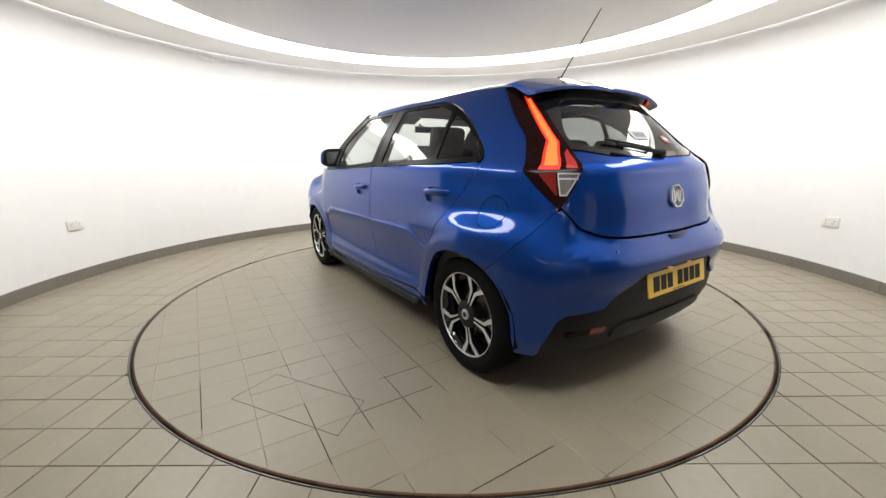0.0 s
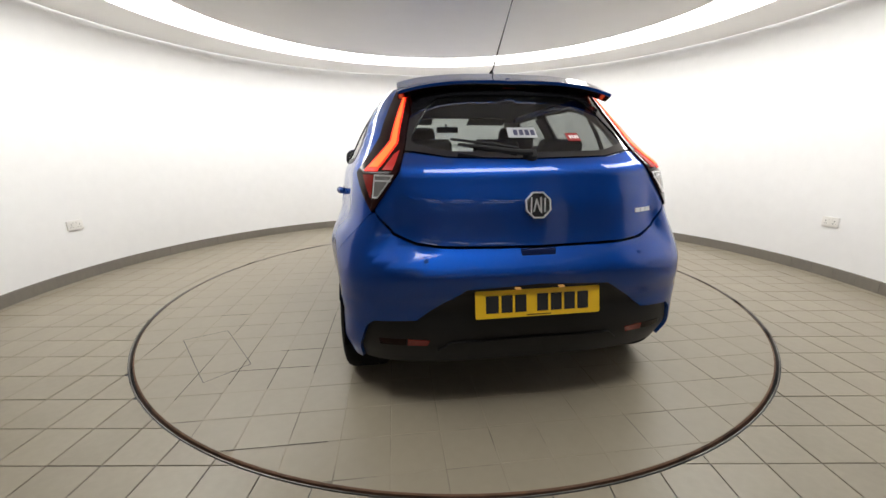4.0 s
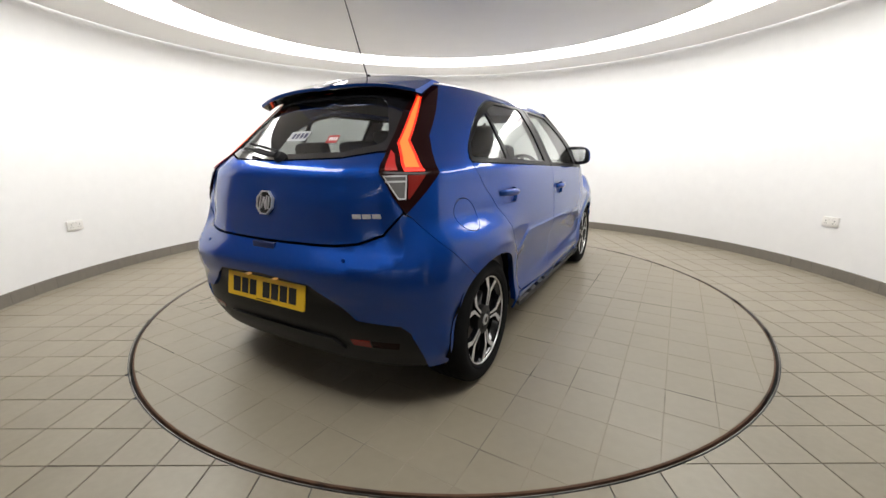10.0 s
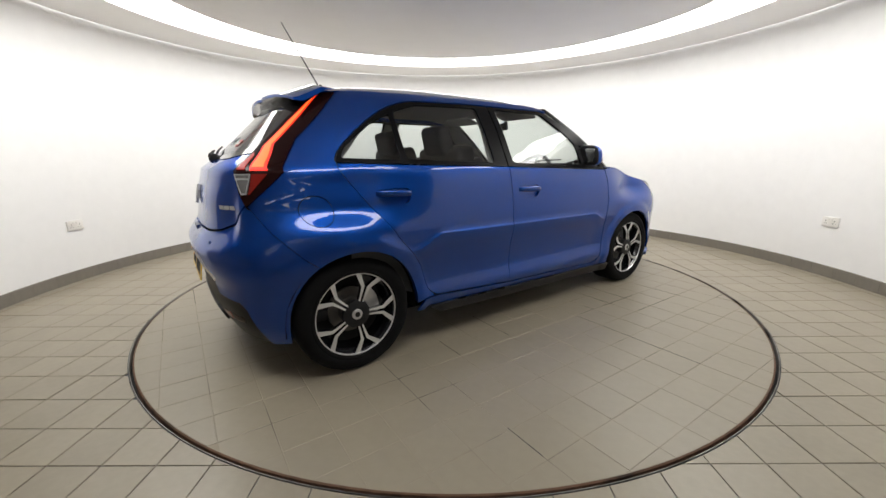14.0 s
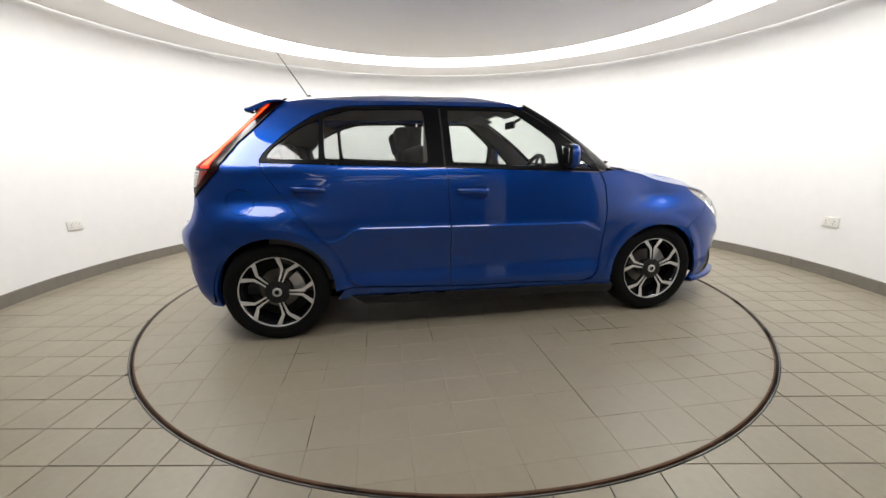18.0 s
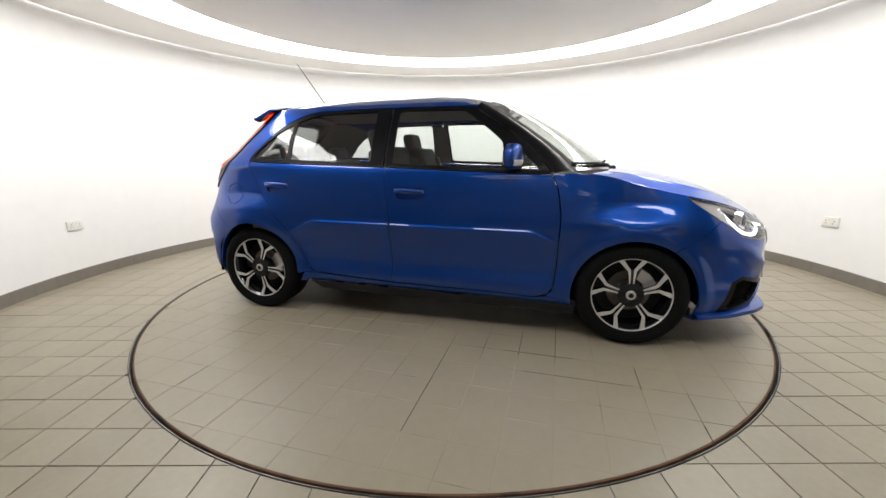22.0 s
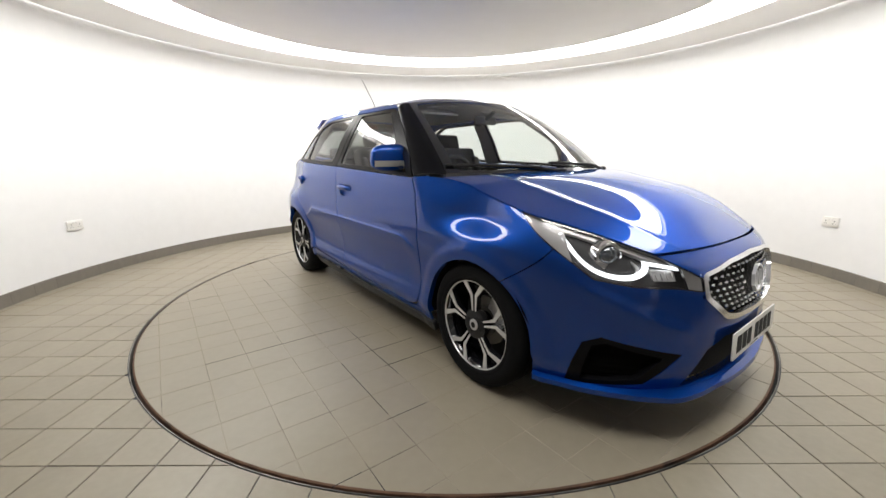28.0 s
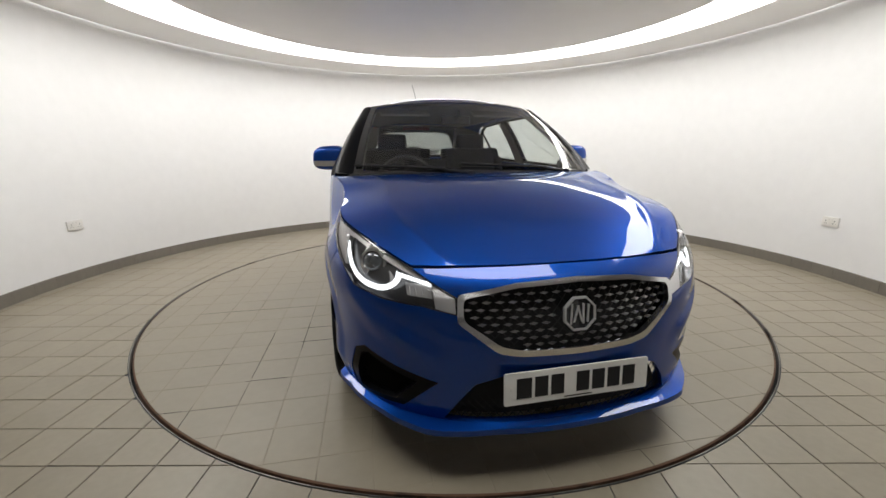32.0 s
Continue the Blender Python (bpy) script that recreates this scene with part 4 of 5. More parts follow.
def build_headlamp(car, side):
    skin = flank(side)
    lamp = panel("headlamp", shrink(HEADLAMP, -.004), skin, LAMP_DARK, car, lift=-.04, lip=0, label="headlamp with lit white running light")
    wall = panel("housing", HEADLAMP, skin, GLOSS_BLACK, lamp, [shrink(HEADLAMP, .006)], lift=-.001, lip=.055, step=.03)
    bezel = [(1.60, .868), (1.80, .828), (1.90, .80), (2.08, .727), (2.125, .702), (2.04, .728), (1.93, .772), (1.83, .806), (1.785, .813), (1.762, .745), (1.748, .695), (1.728, .735), (1.66, .802)]
    panel("bezel", bezel, skin, BEZEL, lamp, lift=-.012, lip=.02, step=.03, label="satin silver bezel")
    panel("reflector", [(1.838, .75), (1.872, .757), (1.888, .715), (1.862, .695), (1.846, .712)], skin, CHROME, lamp, lift=-.022, lip=.01, step=.015, label="chrome inner reflector")
    # a glimmer inside the running light, put in as a thin silver strip
    panel("reflector", [(1.982, .728), (1.996, .706), (1.984, .682), (1.958, .674), (1.975, .69), (1.980, .705)], skin, SATIN, lamp, lift=-.022, lip=.008, step=.015)
    well = [(1.785, .80), (1.80, .71), (1.86, .672), (1.94, .662), (1.99, .685), (2.02, .715), (2.03, .722), (1.93, .765), (1.83, .80)]
    panel("lamp_well", rounded(well, .02), skin, LAMP_DARK, lamp, lift=-.034, lip=.004, step=.02, label="dark inner reflector well")
    strip = [(1.768, .806), (1.778, .752), (1.797, .700), (1.852, .665), (1.942, .654), (1.994, .677), (2.014, .700), (2.018, .716)]
    bm = bmesh.new()
    path = []
    for a, b in zip(strip, strip[1:]):
        path += [Vector(a).lerp(Vector(b), k / 6) for k in range(6)]
    path.append(Vector(strip[-1]))
    for _ in range(12):
        path = path[:1] + [(a + 2 * b + c) / 4 for a, b, c in zip(path, path[1:], path[2:])] + path[-1:]
    rows = []
    for i, p in enumerate(path):
        d = (path[min(i + 1, len(path) - 1)] - path[max(0, i - 1)]).normalized()
        n = Vector((-d.y, d.x)) * .0082
        a, b = Vector(skin(p.x + n.x, p.y + n.y)), Vector(skin(p.x - n.x, p.y - n.y))
        inw = Vector((-.012, -side * .009, 0))
        rows.append([a + inw * 1.5, a + inw, b + inw, b + inw * 1.5])
    part("running_light", loft(rows, bm=bm), WHITE_GLOW, lamp, "lit white running light")
    block = [(2.035, .70), (2.128, .696), (2.125, .648), (2.034, .652)]
    panel("reflector", block, skin, FROST, lamp, lift=-.03, lip=.01, step=.02)
    panel("running_light", [(2.012, .724), (2.06, .716), (2.133, .699), (2.133, .687), (2.06, .704), (2.014, .712)], skin, WHITE_GLOW, lamp, lift=-.010, lip=.004, step=.015, label="lit white running light")
    for k in range(4):
        a = 2.045 + k * .022
        panel("reflector_rib", [(a, .684), (a + .004, .684), (a + .004, .655), (a, .655)], skin, FROST, lamp, lift=-.024, lip=.005, step=.02)
    c = Vector(skin(1.905, .733)) + Vector((-.030, -side * .024, 0))
    ring_m = Matrix.Translation(c) @ Vector((.86, side * .5, .0)).to_track_quat("Z", "Y").to_matrix().to_4x4() @ Matrix.Diagonal((1.22, 1.22, 1, 1))
    proj = part("projector", lathe([(.001, .034), (.015, .031), (.026, .022), (.031, .008), (.031, -.02)], 28), LENS_BALL, lamp, "clear round projector lens")
    proj.matrix_basis = ring_m
    ringo = part("projector_ring", lathe([(.031, -.02), (.033, .016), (.041, .014), (.047, -.008), (.05, -.02)], 32), CHROME, lamp)
    ringo.matrix_basis = ring_m
    cover = panel("lens", shrink(HEADLAMP, .002), skin, LENS, lamp, lip=0, lift=.001, step=.03, label="clear outer lens")
    cover.visible_shadow = False
    side_mark = [(2.135, .69), (2.205, .652), (2.203, .606), (2.14, .62)]
    panel("lamp_trim", side_mark, skin, FRAME_CHROME, lamp, lift=.002, lip=.01, step=.02)


def build_tail(car):
    for side in (-1, 1):
        skin = flank(side)
        lamp = panel("tail_lamp", LAMP_R, skin, RED_DARK, car, lift=.008, lip=.02, step=.03, label="tall lit red tail lamp in a dark surround")
        bar = [(-1.685, 1.408), (-1.755, 1.27), (-1.797, 1.145), (-1.733, 1.04), (-1.645, 1.04), (-1.738, 1.155), (-1.712, 1.245), (-1.664, 1.408)]
        panel("light_bar", shrink(bar, -.004), skin, RED_GLOW, lamp, lift=.010, lip=.004, step=.02, label="lit red light bar")
        panel("light_core", shrink(bar, .008), skin, RED_GLOW_CORE, lamp, lift=.012, lip=.003, step=.02)
        panel("red_lens", [(-1.826, 1.115), (-1.822, 1.04), (-1.765, 1.04), (-1.80, 1.10)], skin, RED_MID, lamp, lift=.0105, lip=.003, step=.02)
        panel("red_lens", [(-1.722, 1.022), (-1.640, 1.022), (-1.735, .932), (-1.742, .932)], skin, RED_LENS, lamp, lift=.011, lip=.003, step=.02)
        panel("reversing_lens", REV, skin, REVERSE, lamp, lift=.011, lip=.003, step=.02, label="clear reversing lens")
        panel("lens_frame", REV, skin, BRIGHT, lamp, [shrink(REV, .006)], lift=.0125, lip=.003, step=.02, label="thin bright lens frame")
        panel("lens_bar", [(-1.832, 1.002), (-1.736, 1.002), (-1.738, .995), (-1.829, .995)], skin, BRIGHT, lamp, lift=.0122, lip=.002, step=.02)
    # rear glass in a black border
    outer = [(Q_TAIL, 1.085), (-2.1, 1.094), (-1.9, 1.117), (-1.853, 1.12), (-1.805, 1.288), (-1.705, 1.42), (Q_TAIL, 1.45)]
    hole = [(Q_TAIL, 1.108), (-2.1, 1.115), (-1.88, 1.15), (-1.865, 1.19), (-1.93, 1.345), (-2.05, 1.365), (Q_TAIL, 1.37)]
    glassy = rounded(both_tail(hole), .05)
    border = panel("rear_window_border", both_tail(outer), tail, GLOSS_BLACK, car, [glassy], lift=.001, lip=.01, label="black border of the rear window")
    g = panel("rear_window", shrink(glassy, -.01), tail, REAR_TINT, car, lip=0, lift=-.003, label="tinted rear window")
    g.visible_shadow = False
    # stickers inside the rear window
    for u0, u1, z0, z1, mat in ((-.088, .092, 1.17, 1.214, STICKER), (-.355, -.272, 1.156, 1.19, RED_STICKER)):
        s = panel("window_sticker", rect(u0, u1, z0, z1), tail, mat, border, lift=.0, lip=0, step=.02, label="small printed window sticker")
        w = (u1 - u0) / 5
        for k in range(4):
            panel("sticker_bar", rect(u0 + w * (k + .3), u0 + w * (k + 1), z0 + .01, z1 - .01), tail, INK if mat is STICKER else WHITE, s, lift=.001, lip=0, step=.02)
    # lower black part of the bumper
    low = [(Q_TAIL, .608), (-2.29, .594), (-2.2, .515), (-2.135, .458), (-1.97, .446), (-1.925, .415), (-1.865, .22), (Q_TAIL, .22)]
    panel("rear_valance", both_tail(low), tail, BLACK, car, lift=-.016, lip=.03, label="black plastic lower bumper")
    lipq = [(Q_TAIL, .35), (-2.26, .345), (-2.215, .30), (-2.23, .27), (Q_TAIL, .28)]
    panel("diffuser", both_tail(lipq), tail, BLACK, car, lift=-.004, lip=.03)
    inner = [(Q_TAIL, 1.05), (-1.72, 1.0), (-1.62, .60), (-1.80, .36), (Q_TAIL, .36)]
    panel("inner_shell", both_tail(inner), tail, MATT_BLACK, car, lift=-.09, lip=0, step=.06)
    for side in (-1, 1):
        for refl, mat in (([(-1.985, .355), (-2.10, .357), (-2.10, .325), (-1.995, .325)], RED_DARK), ([(-2.105, .357), (-2.185, .352), (-2.178, .324), (-2.105, .324)], RED_LENS)):
            panel("reflector", refl, flank(side), mat, car, lift=-.0145, lip=.01, step=.02, label="dark red rear reflector")
    build_plate(car, facing(-1.879, 0, .523, -1, .16), YELLOW, "yellow rear number plate")
    build_badge(car, facing(tail(0, .905)[0] - .001, 0, .905, -1, .22), .056)
    new_lettering(car)
    for y in (-.09, .09):
        part("plate_lamp", box((.02, .022, .006), (tail(0, .59)[0] + .006, y, .588), None, .002), WARM_GLOW, car, "lit number plate lamp")
    # notch for the boot release: a solid block, the notch's shade put into its colour
    part("boot_release", box((.02, .14, .034), (tail(0, .722)[0] + .004, 0, .722), None, .004), RECESS_SHADE, car)
    # sensors
    for y in (-.44, .44):
        u = math.copysign(abs(y) * 1.02, y)
        part("parking_sensor", lathe([(.001, .002), (.009, .001), (.010, -.004)], 16), PAINT, car).matrix_basis = facing(tail(u, .70)[0] - .001, tail(u, .70)[1], .70, -1, .3)
    # rear wiper
    p = [Vector(tail(u, z)) + Vector((-.028, 0, .012)) for u, z in ((0, 1.095), (.1, 1.10), (.24, 1.115), (.40, 1.13))]
    w = part("rear_wiper", tube(p, .013, 8, .45), MATT_BLACK, car, "black rear wiper")
    part("wiper_hub", lathe([(.001, .03), (.02, .028), (.027, .015), (.03, 0)], 20), MATT_BLACK, w).matrix_basis = facing(tail(0, 1.09)[0] + .002, 0, 1.09, -1, .8)
    p = [Vector(tail(u, z)) + Vector((-.014, 0, .006)) for u, z in ((.06, 1.118), (.2, 1.135), (.44, 1.158))]
    part("wiper_blade", tube(p, .007, 6, .8), MATT_BLACK, w)
    # spoiler
    rows = []
    for k in range(-24, 25):
        v = k / 24
        y = v * .517
        drop = .045 * abs(v) ** 3.2
        notch = .012 * (1 - smooth(.06, .10, abs(v)))
        x0, x1 = -1.20 + .02 * v * v, -1.455 + .05 * abs(v) ** 2.5 + notch
        z0, z1 = roof_skin(-1.2, v * .86)[2] + .002 - .014 * abs(v) ** 6, 1.428 - drop
        rows.append([(x0, y, z0), (x0 - .08, y, z0 + .004), (x1 + .03, y, z1 + .008), (x1, y, z1), (x1 + .004, y, z1 - .012), (x1 + .05, y, z1 - .012 - .014 * (1 - .9 * abs(v) ** 5)), (x0 - .06, y, z0 - .006 - .04 * (1 - .95 * abs(v) ** 5))])
    bm = loft(rows)
    for row in (0, -1):
        bm.verts.ensure_lookup_table()
        n = len(rows[0])
        vs = [bm.verts[i] for i in (range(n) if row == 0 else range(len(bm.verts) - n, len(bm.verts)))]
        bm.faces.new(vs)
    sp = part("spoiler", bm, PAINT, car, "blue roof spoiler", 30)
    rows = []
    for k in range(-20, 21):
        v = k / 20
        y = v * .515
        drop = .045 * abs(v) ** 3.2
        notch = .012 * (1 - smooth(.06, .10, abs(v)))
        x0, x1 = -1.20 + .02 * v * v, -1.455 + .05 * abs(v) ** 2.5 + notch
        z0, z1 = roof_skin(-1.2, v * .86)[2], 1.428 - drop
        rows.append([(x1 + .006, y, z1 - .0145), (x1 + .05, y, z1 - .029), (x0 - .06, y, z0 - .003 - .045 * (1 - .75 * abs(v) ** 5))])
    part("spoiler_underside", loft(rows), GLOSS_BLACK, sp, "gloss black underside")
    part("brake_light", box((.012, .30, .014), (-1.395, 0, 1.396), None, .003), RED_LENS, sp, "dark red high brake light")
    mast = [(-1.088, 0, 1.512), (-1.10, 0, 1.535), (-1.303, -.049, 1.85)]
    ant = part("aerial", tube(mast, .0058, 6, .4), MATT_BLACK, car, "thin black roof aerial")
    part("aerial_base", lathe([(.001, .035), (.008, .03), (.014, .012), (.024, .004), (.026, 0)], 16), MATT_BLACK, ant).location = (-1.085, 0, 1.510)


def new_lettering(car):
    """The model name on the tailgate, as plain bars."""
    owner = None
    for k in range(3):
        u = -.535 - k * .05
        poly = rect(u - .043, u, .858, .876)
        o = panel("model_bar", poly, tail, BRIGHT, car if owner is None else owner, lift=.002, lip=.003, step=.02, label="small chrome bars" if owner is None else "")
        owner = owner or o
    return owner


def build_sides(car):
    for side in (-1, 1):
        skin = flank(side)
        for x, z in HANDLES:
            q = q_of_x(x, z)
            rows = []
            for k in range(17):
                t = k / 16
                c = Vector(skin(q - .098 + .196 * t, z + .006 - .006 * t))
                out = Vector((0, side, .12)).normalized()
                h = .034 * math.sin(math.pi * min(1, max(0, t))) ** .35 + .002
                hz = .0185 * (.75 + .25 * math.sin(math.pi * t))
                row = []
                for j in range(9):
                    a = math.pi * j / 8
                    row.append(c + out * (h * (.55 + .45 * math.sin(a))) + Vector((0, 0, hz * math.cos(a))))
                rows.append(row)
            hd = part("door_handle", loft(rows), PAINT, car, "blue door handle")
            panel("handle_cup", shrink(handle_cup(x, z), -.004), skin, PAINT, hd, lift=-.019, lip=0, step=.02)
        # mirror
        bm = bmesh.new()
        bmesh.ops.create_uvsphere(bm, u_segments=28, v_segments=16, radius=1)
        for v in bm.verts:
            x, y, z = v.co
            f = lambda a, p: math.copysign(abs(a) ** p, a)
            v.co = (f(x, .6) * (.055 if x > 0 else .026), f(y, .55) * .106 * (1 - .1 * z), f(z, .6) * .074 * (1 + .12 * y * -side))
            if v.co.x > 0:
                v.co.x *= 1 - .25 * (v.co.y / .114) ** 2
        rim = bm.copy()
        bmesh.ops.delete(bm, geom=[f for f in bm.faces if f.calc_center_median().x < -.010], context="FACES")
        bmesh.ops.delete(rim, geom=[f for f in rim.faces if f.calc_center_median().x >= -.010], context="FACES")
        m = part("door_mirror", bm, PAINT, car, "blue door mirror", 60)
        part("mirror_rim", rim, BLACK, m, "black mirror rim", 60)
        m.matrix_basis = Matrix.Translation((.560, side * .838, 1.092)) @ pose(0, 0, 0, 0, 0, side * 11)
        part("mirror_glass", prism(rounded([(-.076, -.046), (.076, -.046), (.079, .049), (-.074, .049)], .02), .003, pose(-.0255, 0, 0, 90, 0, -90)), CHROME, m, "mirror glass")
        bm = bmesh.new()
        rows = []
        for k in range(13):
            t = -1 + k / 6
            rows.append([(.0585 * (1 - .3 * t * t), t * .094, -.018), (.0578 * (1 - .3 * t * t), t * .094, -.036), (.050 * (1 - .3 * t * t), t * .094, -.050)])
        part("indicator", loft(rows), SATIN, m, "pale indicator strip")
        foot = part("mirror_foot", prism(rounded([(-.040, -.105), (.030, -.105), (.040, .0), (-.030, .02)], .012), .075, None, None, .006), BLACK, m, "black mirror foot")
        foot.matrix_basis = Matrix.Translation((-.005, -side * .070 + .0375, -.045)) @ pose(0, 0, 0, 90, 0, 0)


def bar(a, b, w0, w1):
    a, b = Vector(a), Vector(b)
    d = (b - a).normalized()
    n = Vector((-d.y, d.x))
    return [tuple(a + n * w0), tuple(a - n * w0), tuple(b - n * w1), tuple(b + n * w1)]


def spoke_poly(s, w):
    """One limb of a paired spoke: straight from the hub, then bent outwards to the rim."""
    def at(r, deg):
        a = math.radians(s * deg)
        return Vector((r * math.cos(a), r * math.sin(a)))
    pts = [at(.070, 8.6), at(.110, 6.4), at(.148, 5.9), at(.2175, 17.0)]
    left, right = [], []
    for i, p in enumerate(pts):
        d = (pts[min(i + 1, 3)] - pts[max(i - 1, 0)]).normalized()
        n = Vector((-d.y, d.x)) * (w * (.42, .60, .92, 1.45)[i])
        left.append(tuple(p + n))
        right.append(tuple(p - n))
    return left + right[::-1]


def build_wheel(car):
    """One wheel in its own space: its outer face looks along +z."""
    wheel = part("wheel", lathe([(.218, .035), (.215, .03), (.204, .02), (.198, -.02), (.185, -.12), (.17, -.125)], 64), GLOSS_BLACK, car, "black and bright alloy wheel")
    prof = [(.214, .030), (.220, .043), (.228, .050), (.238, .052), (.241, .0505), (.245, .053), (.264, .054), (.282, .048), (.296, .038), (.3045, .022)]
    for c in (-.028, -.068, -.108):
        prof += [(.308, c + .036), (.308, c + .004), (.301, c + .003), (.301, c - .003)]
    prof += [(.308, -.115), (.3045, -.15), (.29, -.168), (.25, -.172), (.2, -.16)]
    part("tyre", lathe(prof, 72), RUBBER, wheel, "black rubber tyre")
    part("rim_edge", lathe([(.2125, .036), (.215, .041), (.2215, .041), (.2225, .034)], 72), ALLOY, wheel)
    for k in range(5):
        for s in (-1, 1):
            turn = pose(0, 0, 0, 0, 0, 72 * k)
            part("spoke", prism(spoke_poly(s, .0098), .026, turn @ Matrix.Translation((0, 0, .004))), GLOSS_BLACK, wheel)
            part("spoke_face", prism(spoke_poly(s, .0092), .003, turn @ Matrix.Translation((0, 0, .0305)), None), ALLOY, wheel)
    part("hub", lathe([(.001, .034), (.06, .033), (.072, .028), (.075, .01), (.06, -.02)], 40), BLACK, wheel)
    part("cap_emblem", prism(octagon(.015), .001, Matrix.Translation((0, 0, .0395))), BLACK, wheel)
    part("hub_cap", lathe([(.001, .0395), (.025, .0392), (.0275, .037), (.028, .03)], 32), SATIN, wheel, "round silver hub cap")
    for k in range(4):
        a = math.radians(45 + 90 * k)
        n = part("wheel_nut", lathe([(.001, .044), (.008, .043), (.009, .03)], 8), MATT_BLACK, wheel)
        n.location = (.044 * math.cos(a), .044 * math.sin(a), -.006)
    part("brake_disc", lathe([(.05, -.045), (.065, -.045), (.07, -.058), (.122, -.058), (.122, -.075)], 48), DISC_IRON, wheel, "iron brake disc")
    c = [(.085 * math.cos(a), .085 * math.sin(a)) for a in np.linspace(-.5, .5, 6)] + [(.152 * math.cos(a), .152 * math.sin(a)) for a in np.linspace(.5, -.5, 6)]
    part("brake_caliper", prism(c, .03, pose(0, 0, -.058, 0, 0, 20)), SATIN, wheel, "grey brake caliper")
    part("drum", lathe([(.001, -.09), (.19, -.09)], 32), MATT_BLACK, wheel)
    return wheel


def build_running_gear(car):
    first = build_wheel(car)
    spots = [(x, s) for x in (-WHEEL_X, WHEEL_X) for s in (-1, 1)]
    for k, (x, s) in enumerate(spots):
        m = Matrix.Translation((x, s * (WHEEL_Y - .058), WHEEL_R)) @ (pose(0, 0, 0, 90, 0, 0) if s < 0 else pose(0, 0, 0, -90, 0, 0)) @ pose(0, 0, 0, 0, 0, (-4, 30, 20, 50)[k])
        if k == 0:
            first.matrix_basis = m
        else:
            w = copy_thing(first, m)
        # inner arch
        rows = []
        r = .352
        for i in range(-11, 12):
            a = math.pi / 2 + math.radians(i * 8.8)
            rows.append([(x + r * math.cos(a), s * y, WHEEL_R - .005 + r * math.sin(a)) for y in (.818 if abs(i) < 8 else .80, .79, .5, .42)])
        part("arch_liner", loft(rows), LINER, car, "black wheel arch liner")
    rows = [[(x, y * w, z) for x, z, w in ((-1.72, .27, .5), (-1.5, .23, .6), (-.9, .205, .66), (.9, .195, .66), (1.5, .20, .6), (1.93, .21, .4))] for y in (-1, 0, 1)]
    part("underbody", loft(rows), MATT_BLACK, car)
    for s in (-1, 1):
        part("mud_flap", box((.012, .12, .06), (1.60, s * .64, .19), None, .003), MATT_BLACK, car)


def cushion(size, at, turn=None, bevel=.05):
    return box(size, at, turn, bevel, 4)


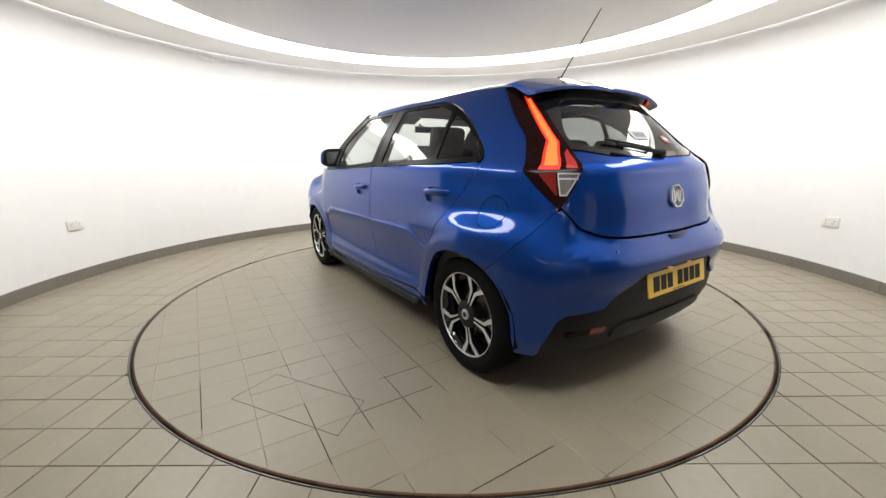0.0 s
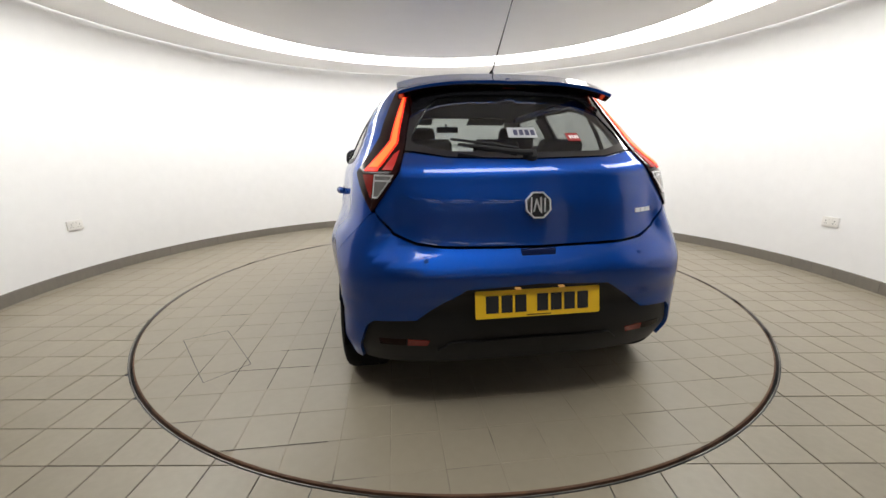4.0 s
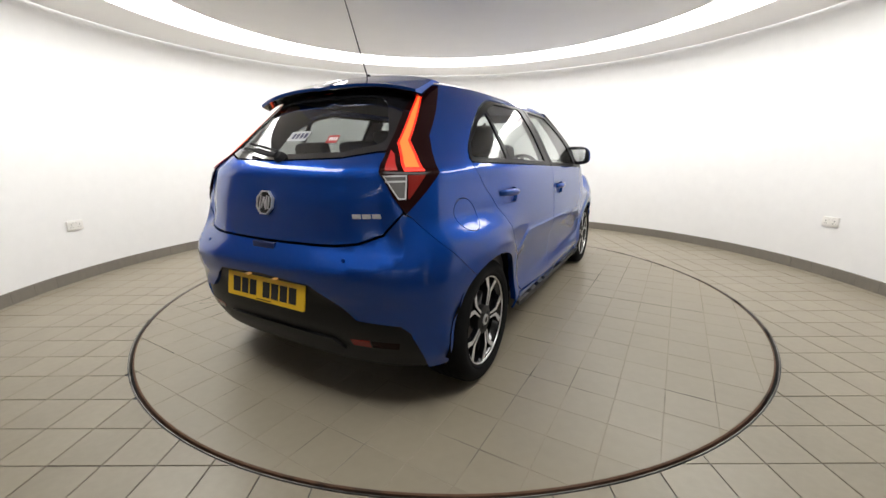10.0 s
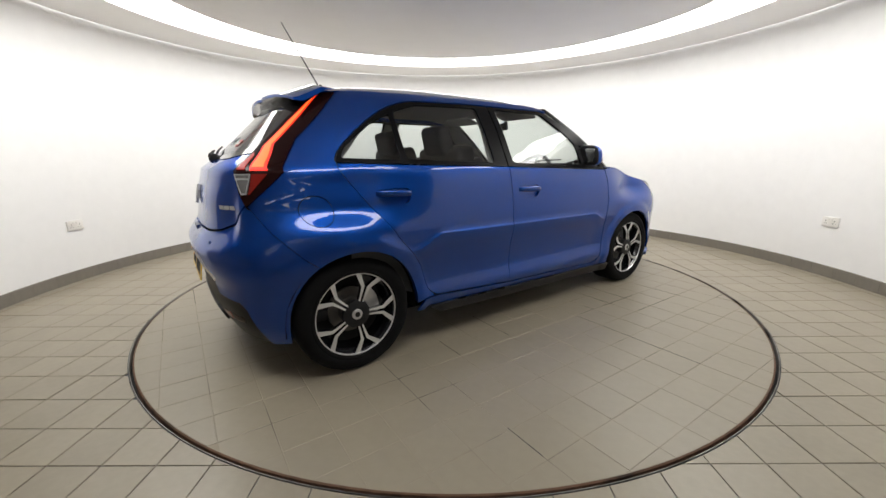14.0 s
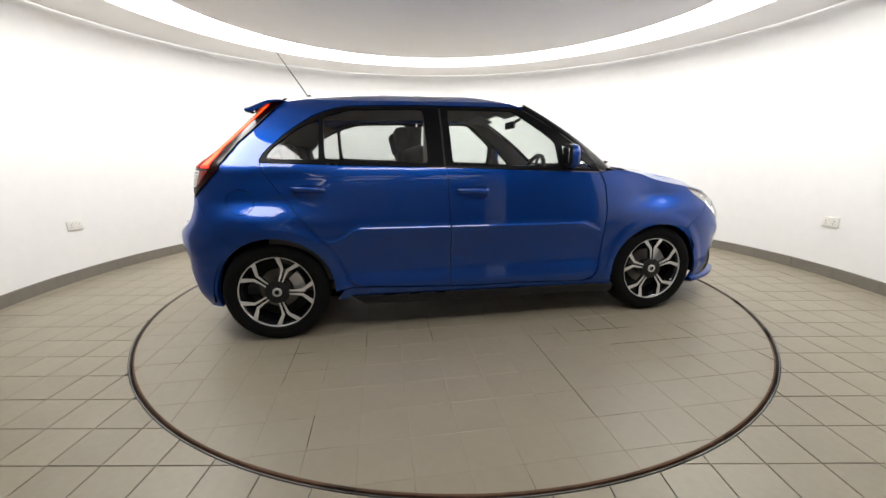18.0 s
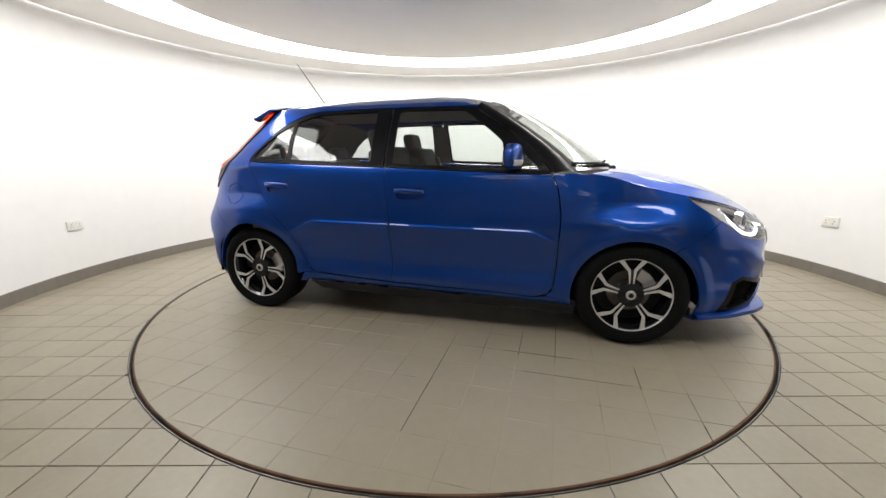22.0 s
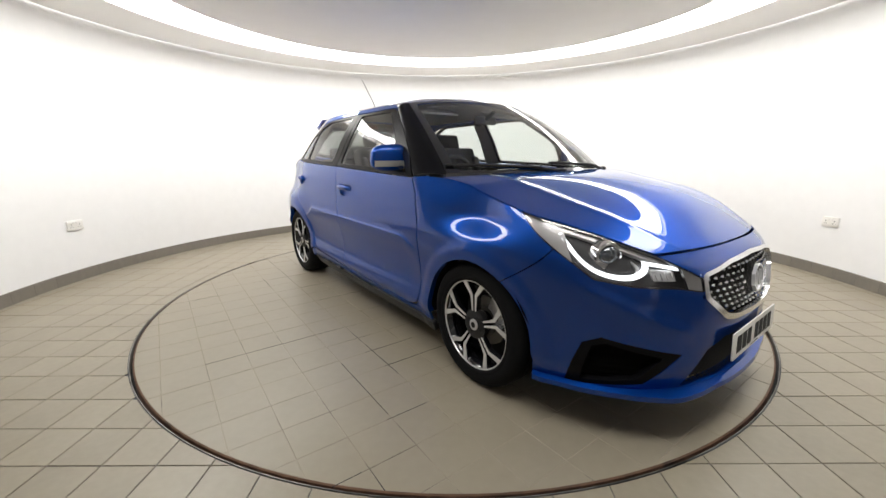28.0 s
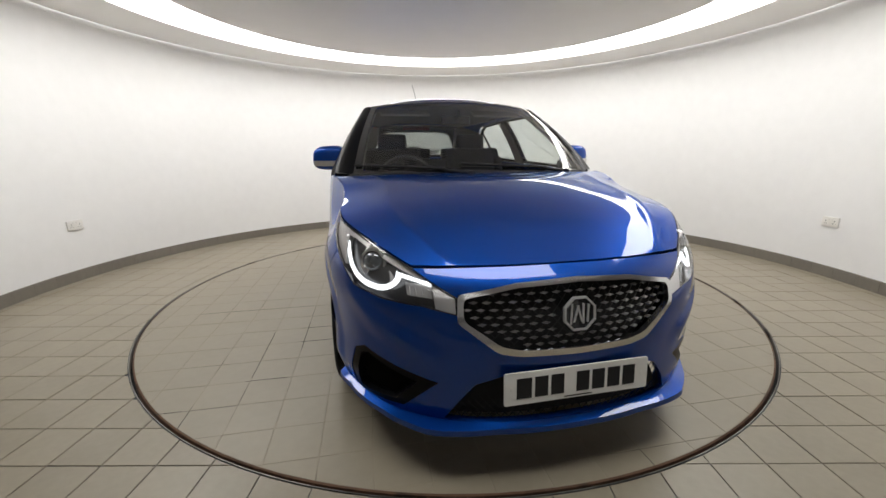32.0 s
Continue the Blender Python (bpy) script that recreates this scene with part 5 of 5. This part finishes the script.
def build_cabin(car):
    floor = part("cabin_floor", box((2.5, 1.42, .06), (-.35, 0, .30), None, .02), TRIM, car)
    part("bulkhead", box((.06, 1.4, .60), (1.02, 0, .62), None, .02), MATT_BLACK, car)
    part("boot_tub", box((.60, 1.06, .42), (-1.36, 0, .58), None, .05), MATT_BLACK, car)
    panel("headlining", rect(-1.22, .43, -.95, .95), roof_skin, LINING, car, lift=-.035, lip=0, step=.1, label="grey roof lining")
    for side in (-1, 1):
        skin = flank(side)
        panel("door_trim", [(.75, .96), (-.2, .995), (-1.3, 1.04), (-1.3, .5), (-.85, .33), (.78, .30)], skin, TRIM, car, lift=-.06, lip=0, step=.1)
        panel("pillar_trim", [(-.19, 1.04), (-.19, 1.38), (-.33, 1.385), (-.36, 1.04)], skin, LINING_DARK, car, lift=-.03, lip=0, step=.06)
        panel("pillar_trim", [(-1.33, 1.06), (-1.26, 1.26), (-1.12, 1.35), (-1.5, 1.42), (-1.73, 1.42), (-1.83, 1.285), (-1.868, 1.13), (-1.868, 1.03), (-1.5, 1.03)], skin, LINING_DARK, car, lift=-.03, lip=0, step=.06)
        rows = []
        for k in range(9):
            t = k / 8
            a = Vector(screen_skin(.97, t))
            b = Vector(ring(curve((0, .78), (.35, .61), (.7, .43), (1, .30))(t), curve((0, 1.0), (.35, 1.165), (.7, 1.295), (1, 1.38))(t)))
            rows.append([(p.x - .03, side * (p.y - .03), p.z) for p in (a, a.lerp(b, .5) - Vector((.02, .02, 0)), b)])
        part("pillar_trim", loft(rows), LINING_DARK, car)
    # dashboard
    rows = []
    for k in range(-10, 11):
        y = k / 10 * .68
        hood = .045 * math.exp(-((y + .36) / .16) ** 2)
        rows.append([(1.12, y, .985), (.92, y, .985 + hood * .4), (.74, y, .965 + hood), (.68, y, .90), (.72, y, .70), (.85, y, .55)])
    dash = part("dashboard", loft(rows), TRIM, car, "dark dashboard")
    part("screen_pod", box((.02, .20, .12), (.70, 0, .95), Euler((0, -.2, 0)), .008), GLOSS_BLACK, dash)
    # steering wheel on the car's right
    sw = new_ring((.50, -.36, .955), .178, .016)
    part("steering_wheel", sw, TRIM, car, "dark steering wheel").matrix_basis = Matrix.Translation((.50, -.36, .93)) @ pose(0, 0, 0, 0, -68, 0)
    part("steering_column", tube([(.52, -.36, .925), (.78, -.36, .84)], .04, 10), TRIM, car)
    part("horn_pad", lathe([(.001, .02), (.05, .016), (.07, 0), (.05, -.03)], 20), TRIM, car).matrix_basis = Matrix.Translation((.50, -.36, .93)) @ pose(0, 0, 0, 0, -68, 0)
    for s in (-1, 1):
        y = s * .36
        seat = part("front_seat", cushion((.50, .50, .16), (.02, y, .55)), FABRIC, car, "dark fabric front seat")
        part("backrest", cushion((.15, .48, .62), (-.30, y, .86), Euler((0, -.30, 0))), FABRIC, seat)
        for b in (-1, 1):
            part("bolster", cushion((.13, .07, .5), (-.25, y + b * .215, .84), Euler((0, -.30, 0)), .03), FABRIC, seat)
        part("headrest", cushion((.095, .255, .19), (-.445, y, 1.195), Euler((0, -.22, 0)), .045), FABRIC, seat)
        for b in (-1, 1):
            part("headrest_post", tube([(-.42, y + b * .07, 1.05), (-.44, y + b * .07, 1.16)], .006, 6), CHROME, seat)
    bench = part("rear_seat", cushion((.5, 1.22, .15), (-.75, 0, .58)), FABRIC, car, "dark fabric rear bench")
    part("backrest", cushion((.14, 1.2, .52), (-1.08, 0, .82), Euler((0, -.36, 0))), FABRIC, bench)
    for y in (-.36, 0, .36):
        part("headrest", cushion((.08, .24, .12), (-1.20, y, 1.12), Euler((0, -.3, 0)), .035), FABRIC, bench)
    part("parcel_shelf", box((.36, 1.1, .02), (-1.42, 0, 1.035), None, .006), TRIM, car)
    part("interior_mirror", cushion((.02, .20, .055), (.46, 0, 1.335), None, .009), MATT_BLACK, car)
    part("mirror_stalk", tube([(.47, 0, 1.345), (.545, 0, 1.385)], .012, 8), MATT_BLACK, car)
    for s in (-1, 1):
        part("sun_visor", box((.13, .34, .015), (.30, s * .33, 1.395), Euler((0, .35, 0)), .006), LINING, car)


def new_ring(at, r, t):
    bm = bmesh.new()
    n, k = 36, 10
    rows = [[((r + t * math.cos(b)) * math.cos(a), (r + t * math.cos(b)) * math.sin(a), t * math.sin(b)) for b in [2 * math.pi * j / k for j in range(k)]] for a in [2 * math.pi * i / n for i in range(n + 1)]]
    loft(rows, True, bm)
    for a in (0, 120, 240):
        add_box(bm, (.15, .03, .012), (.1 * math.cos(radians(a)), .1 * math.sin(radians(a)), 0), Euler((0, 0, radians(a))), .004)
    bmesh.ops.remove_doubles(bm, verts=bm.verts[:], dist=1e-5)
    return bm


def build_cowl(car):
    rows = []
    for k in range(-16, 17):
        u = k / 16
        a, b = Vector(screen_skin(u, .0)), Vector(bonnet_skin(u, 0))
        rows.append([a + Vector((-.02, 0, .012)), a.lerp(b, .5) + Vector((.01, 0, -.012)), b + Vector((.03, 0, -.02))])
    part("cowl", loft(rows), MATT_BLACK, car, "black scuttle below the windscreen")
    for (y0, y1, v1) in ((-.10, -.62, .055), (.50, -.06, .05)):
        p0, p1 = Vector(screen_skin(y0 / .70, -.01)), Vector(screen_skin(y1 / .70, v1))
        up = Vector((.5, 0, .85))
        w = part("wiper", tube([p0 + up * .01, p0.lerp(p1, .4) + up * .035, p1.lerp(p0, .3) + up * .025], .009, 8, .6), MATT_BLACK, car, "black windscreen wiper")
        part("wiper_blade", tube([Vector(screen_skin((y0 + (y1 - y0) * t) / .70, .02 + v1 * t)) + up * .014 for t in (.25, .5, .75, 1, 1.15)], .007, 6), MATT_BLACK, w)
        part("wiper_hub", lathe([(.001, .03), (.018, .026), (.022, 0)], 14), MATT_BLACK, w).location = p0 + Vector((.01, 0, -.005))


build_room()
build_hall()
build_reflected_block()
build_strip_lights()
build_floor()
build_socket(math.radians(177.0), .51)
build_socket(math.radians(3.7), .495)
turntable = build_turntable()
car = new("car")
tagged(car, "blue metallic five-door hatchback parked on the turntable", "car")
build_body(car)
build_top(car)
build_nose(car)
build_headlamp(car, -1)
build_headlamp(car, 1)
build_tail(car)
build_sides(car)
build_running_gear(car)
build_cowl(car)
build_cabin(car)


def heading(t):
    return 124.30 - 6.2907 * t


def motions():
    """Turntable and car turn together at a steady pace."""
    rows = [(float(t), heading(t)) for t in range(33)]
    walk(turntable, [(t, pose(0, 0, 0, 0, 0, h)) for t, h in rows])
    walk(car, [(t, pose(0, 0, 0, 0, 0, h) @ pose(.034, -.065, 0)) for t, h in rows])


motions()
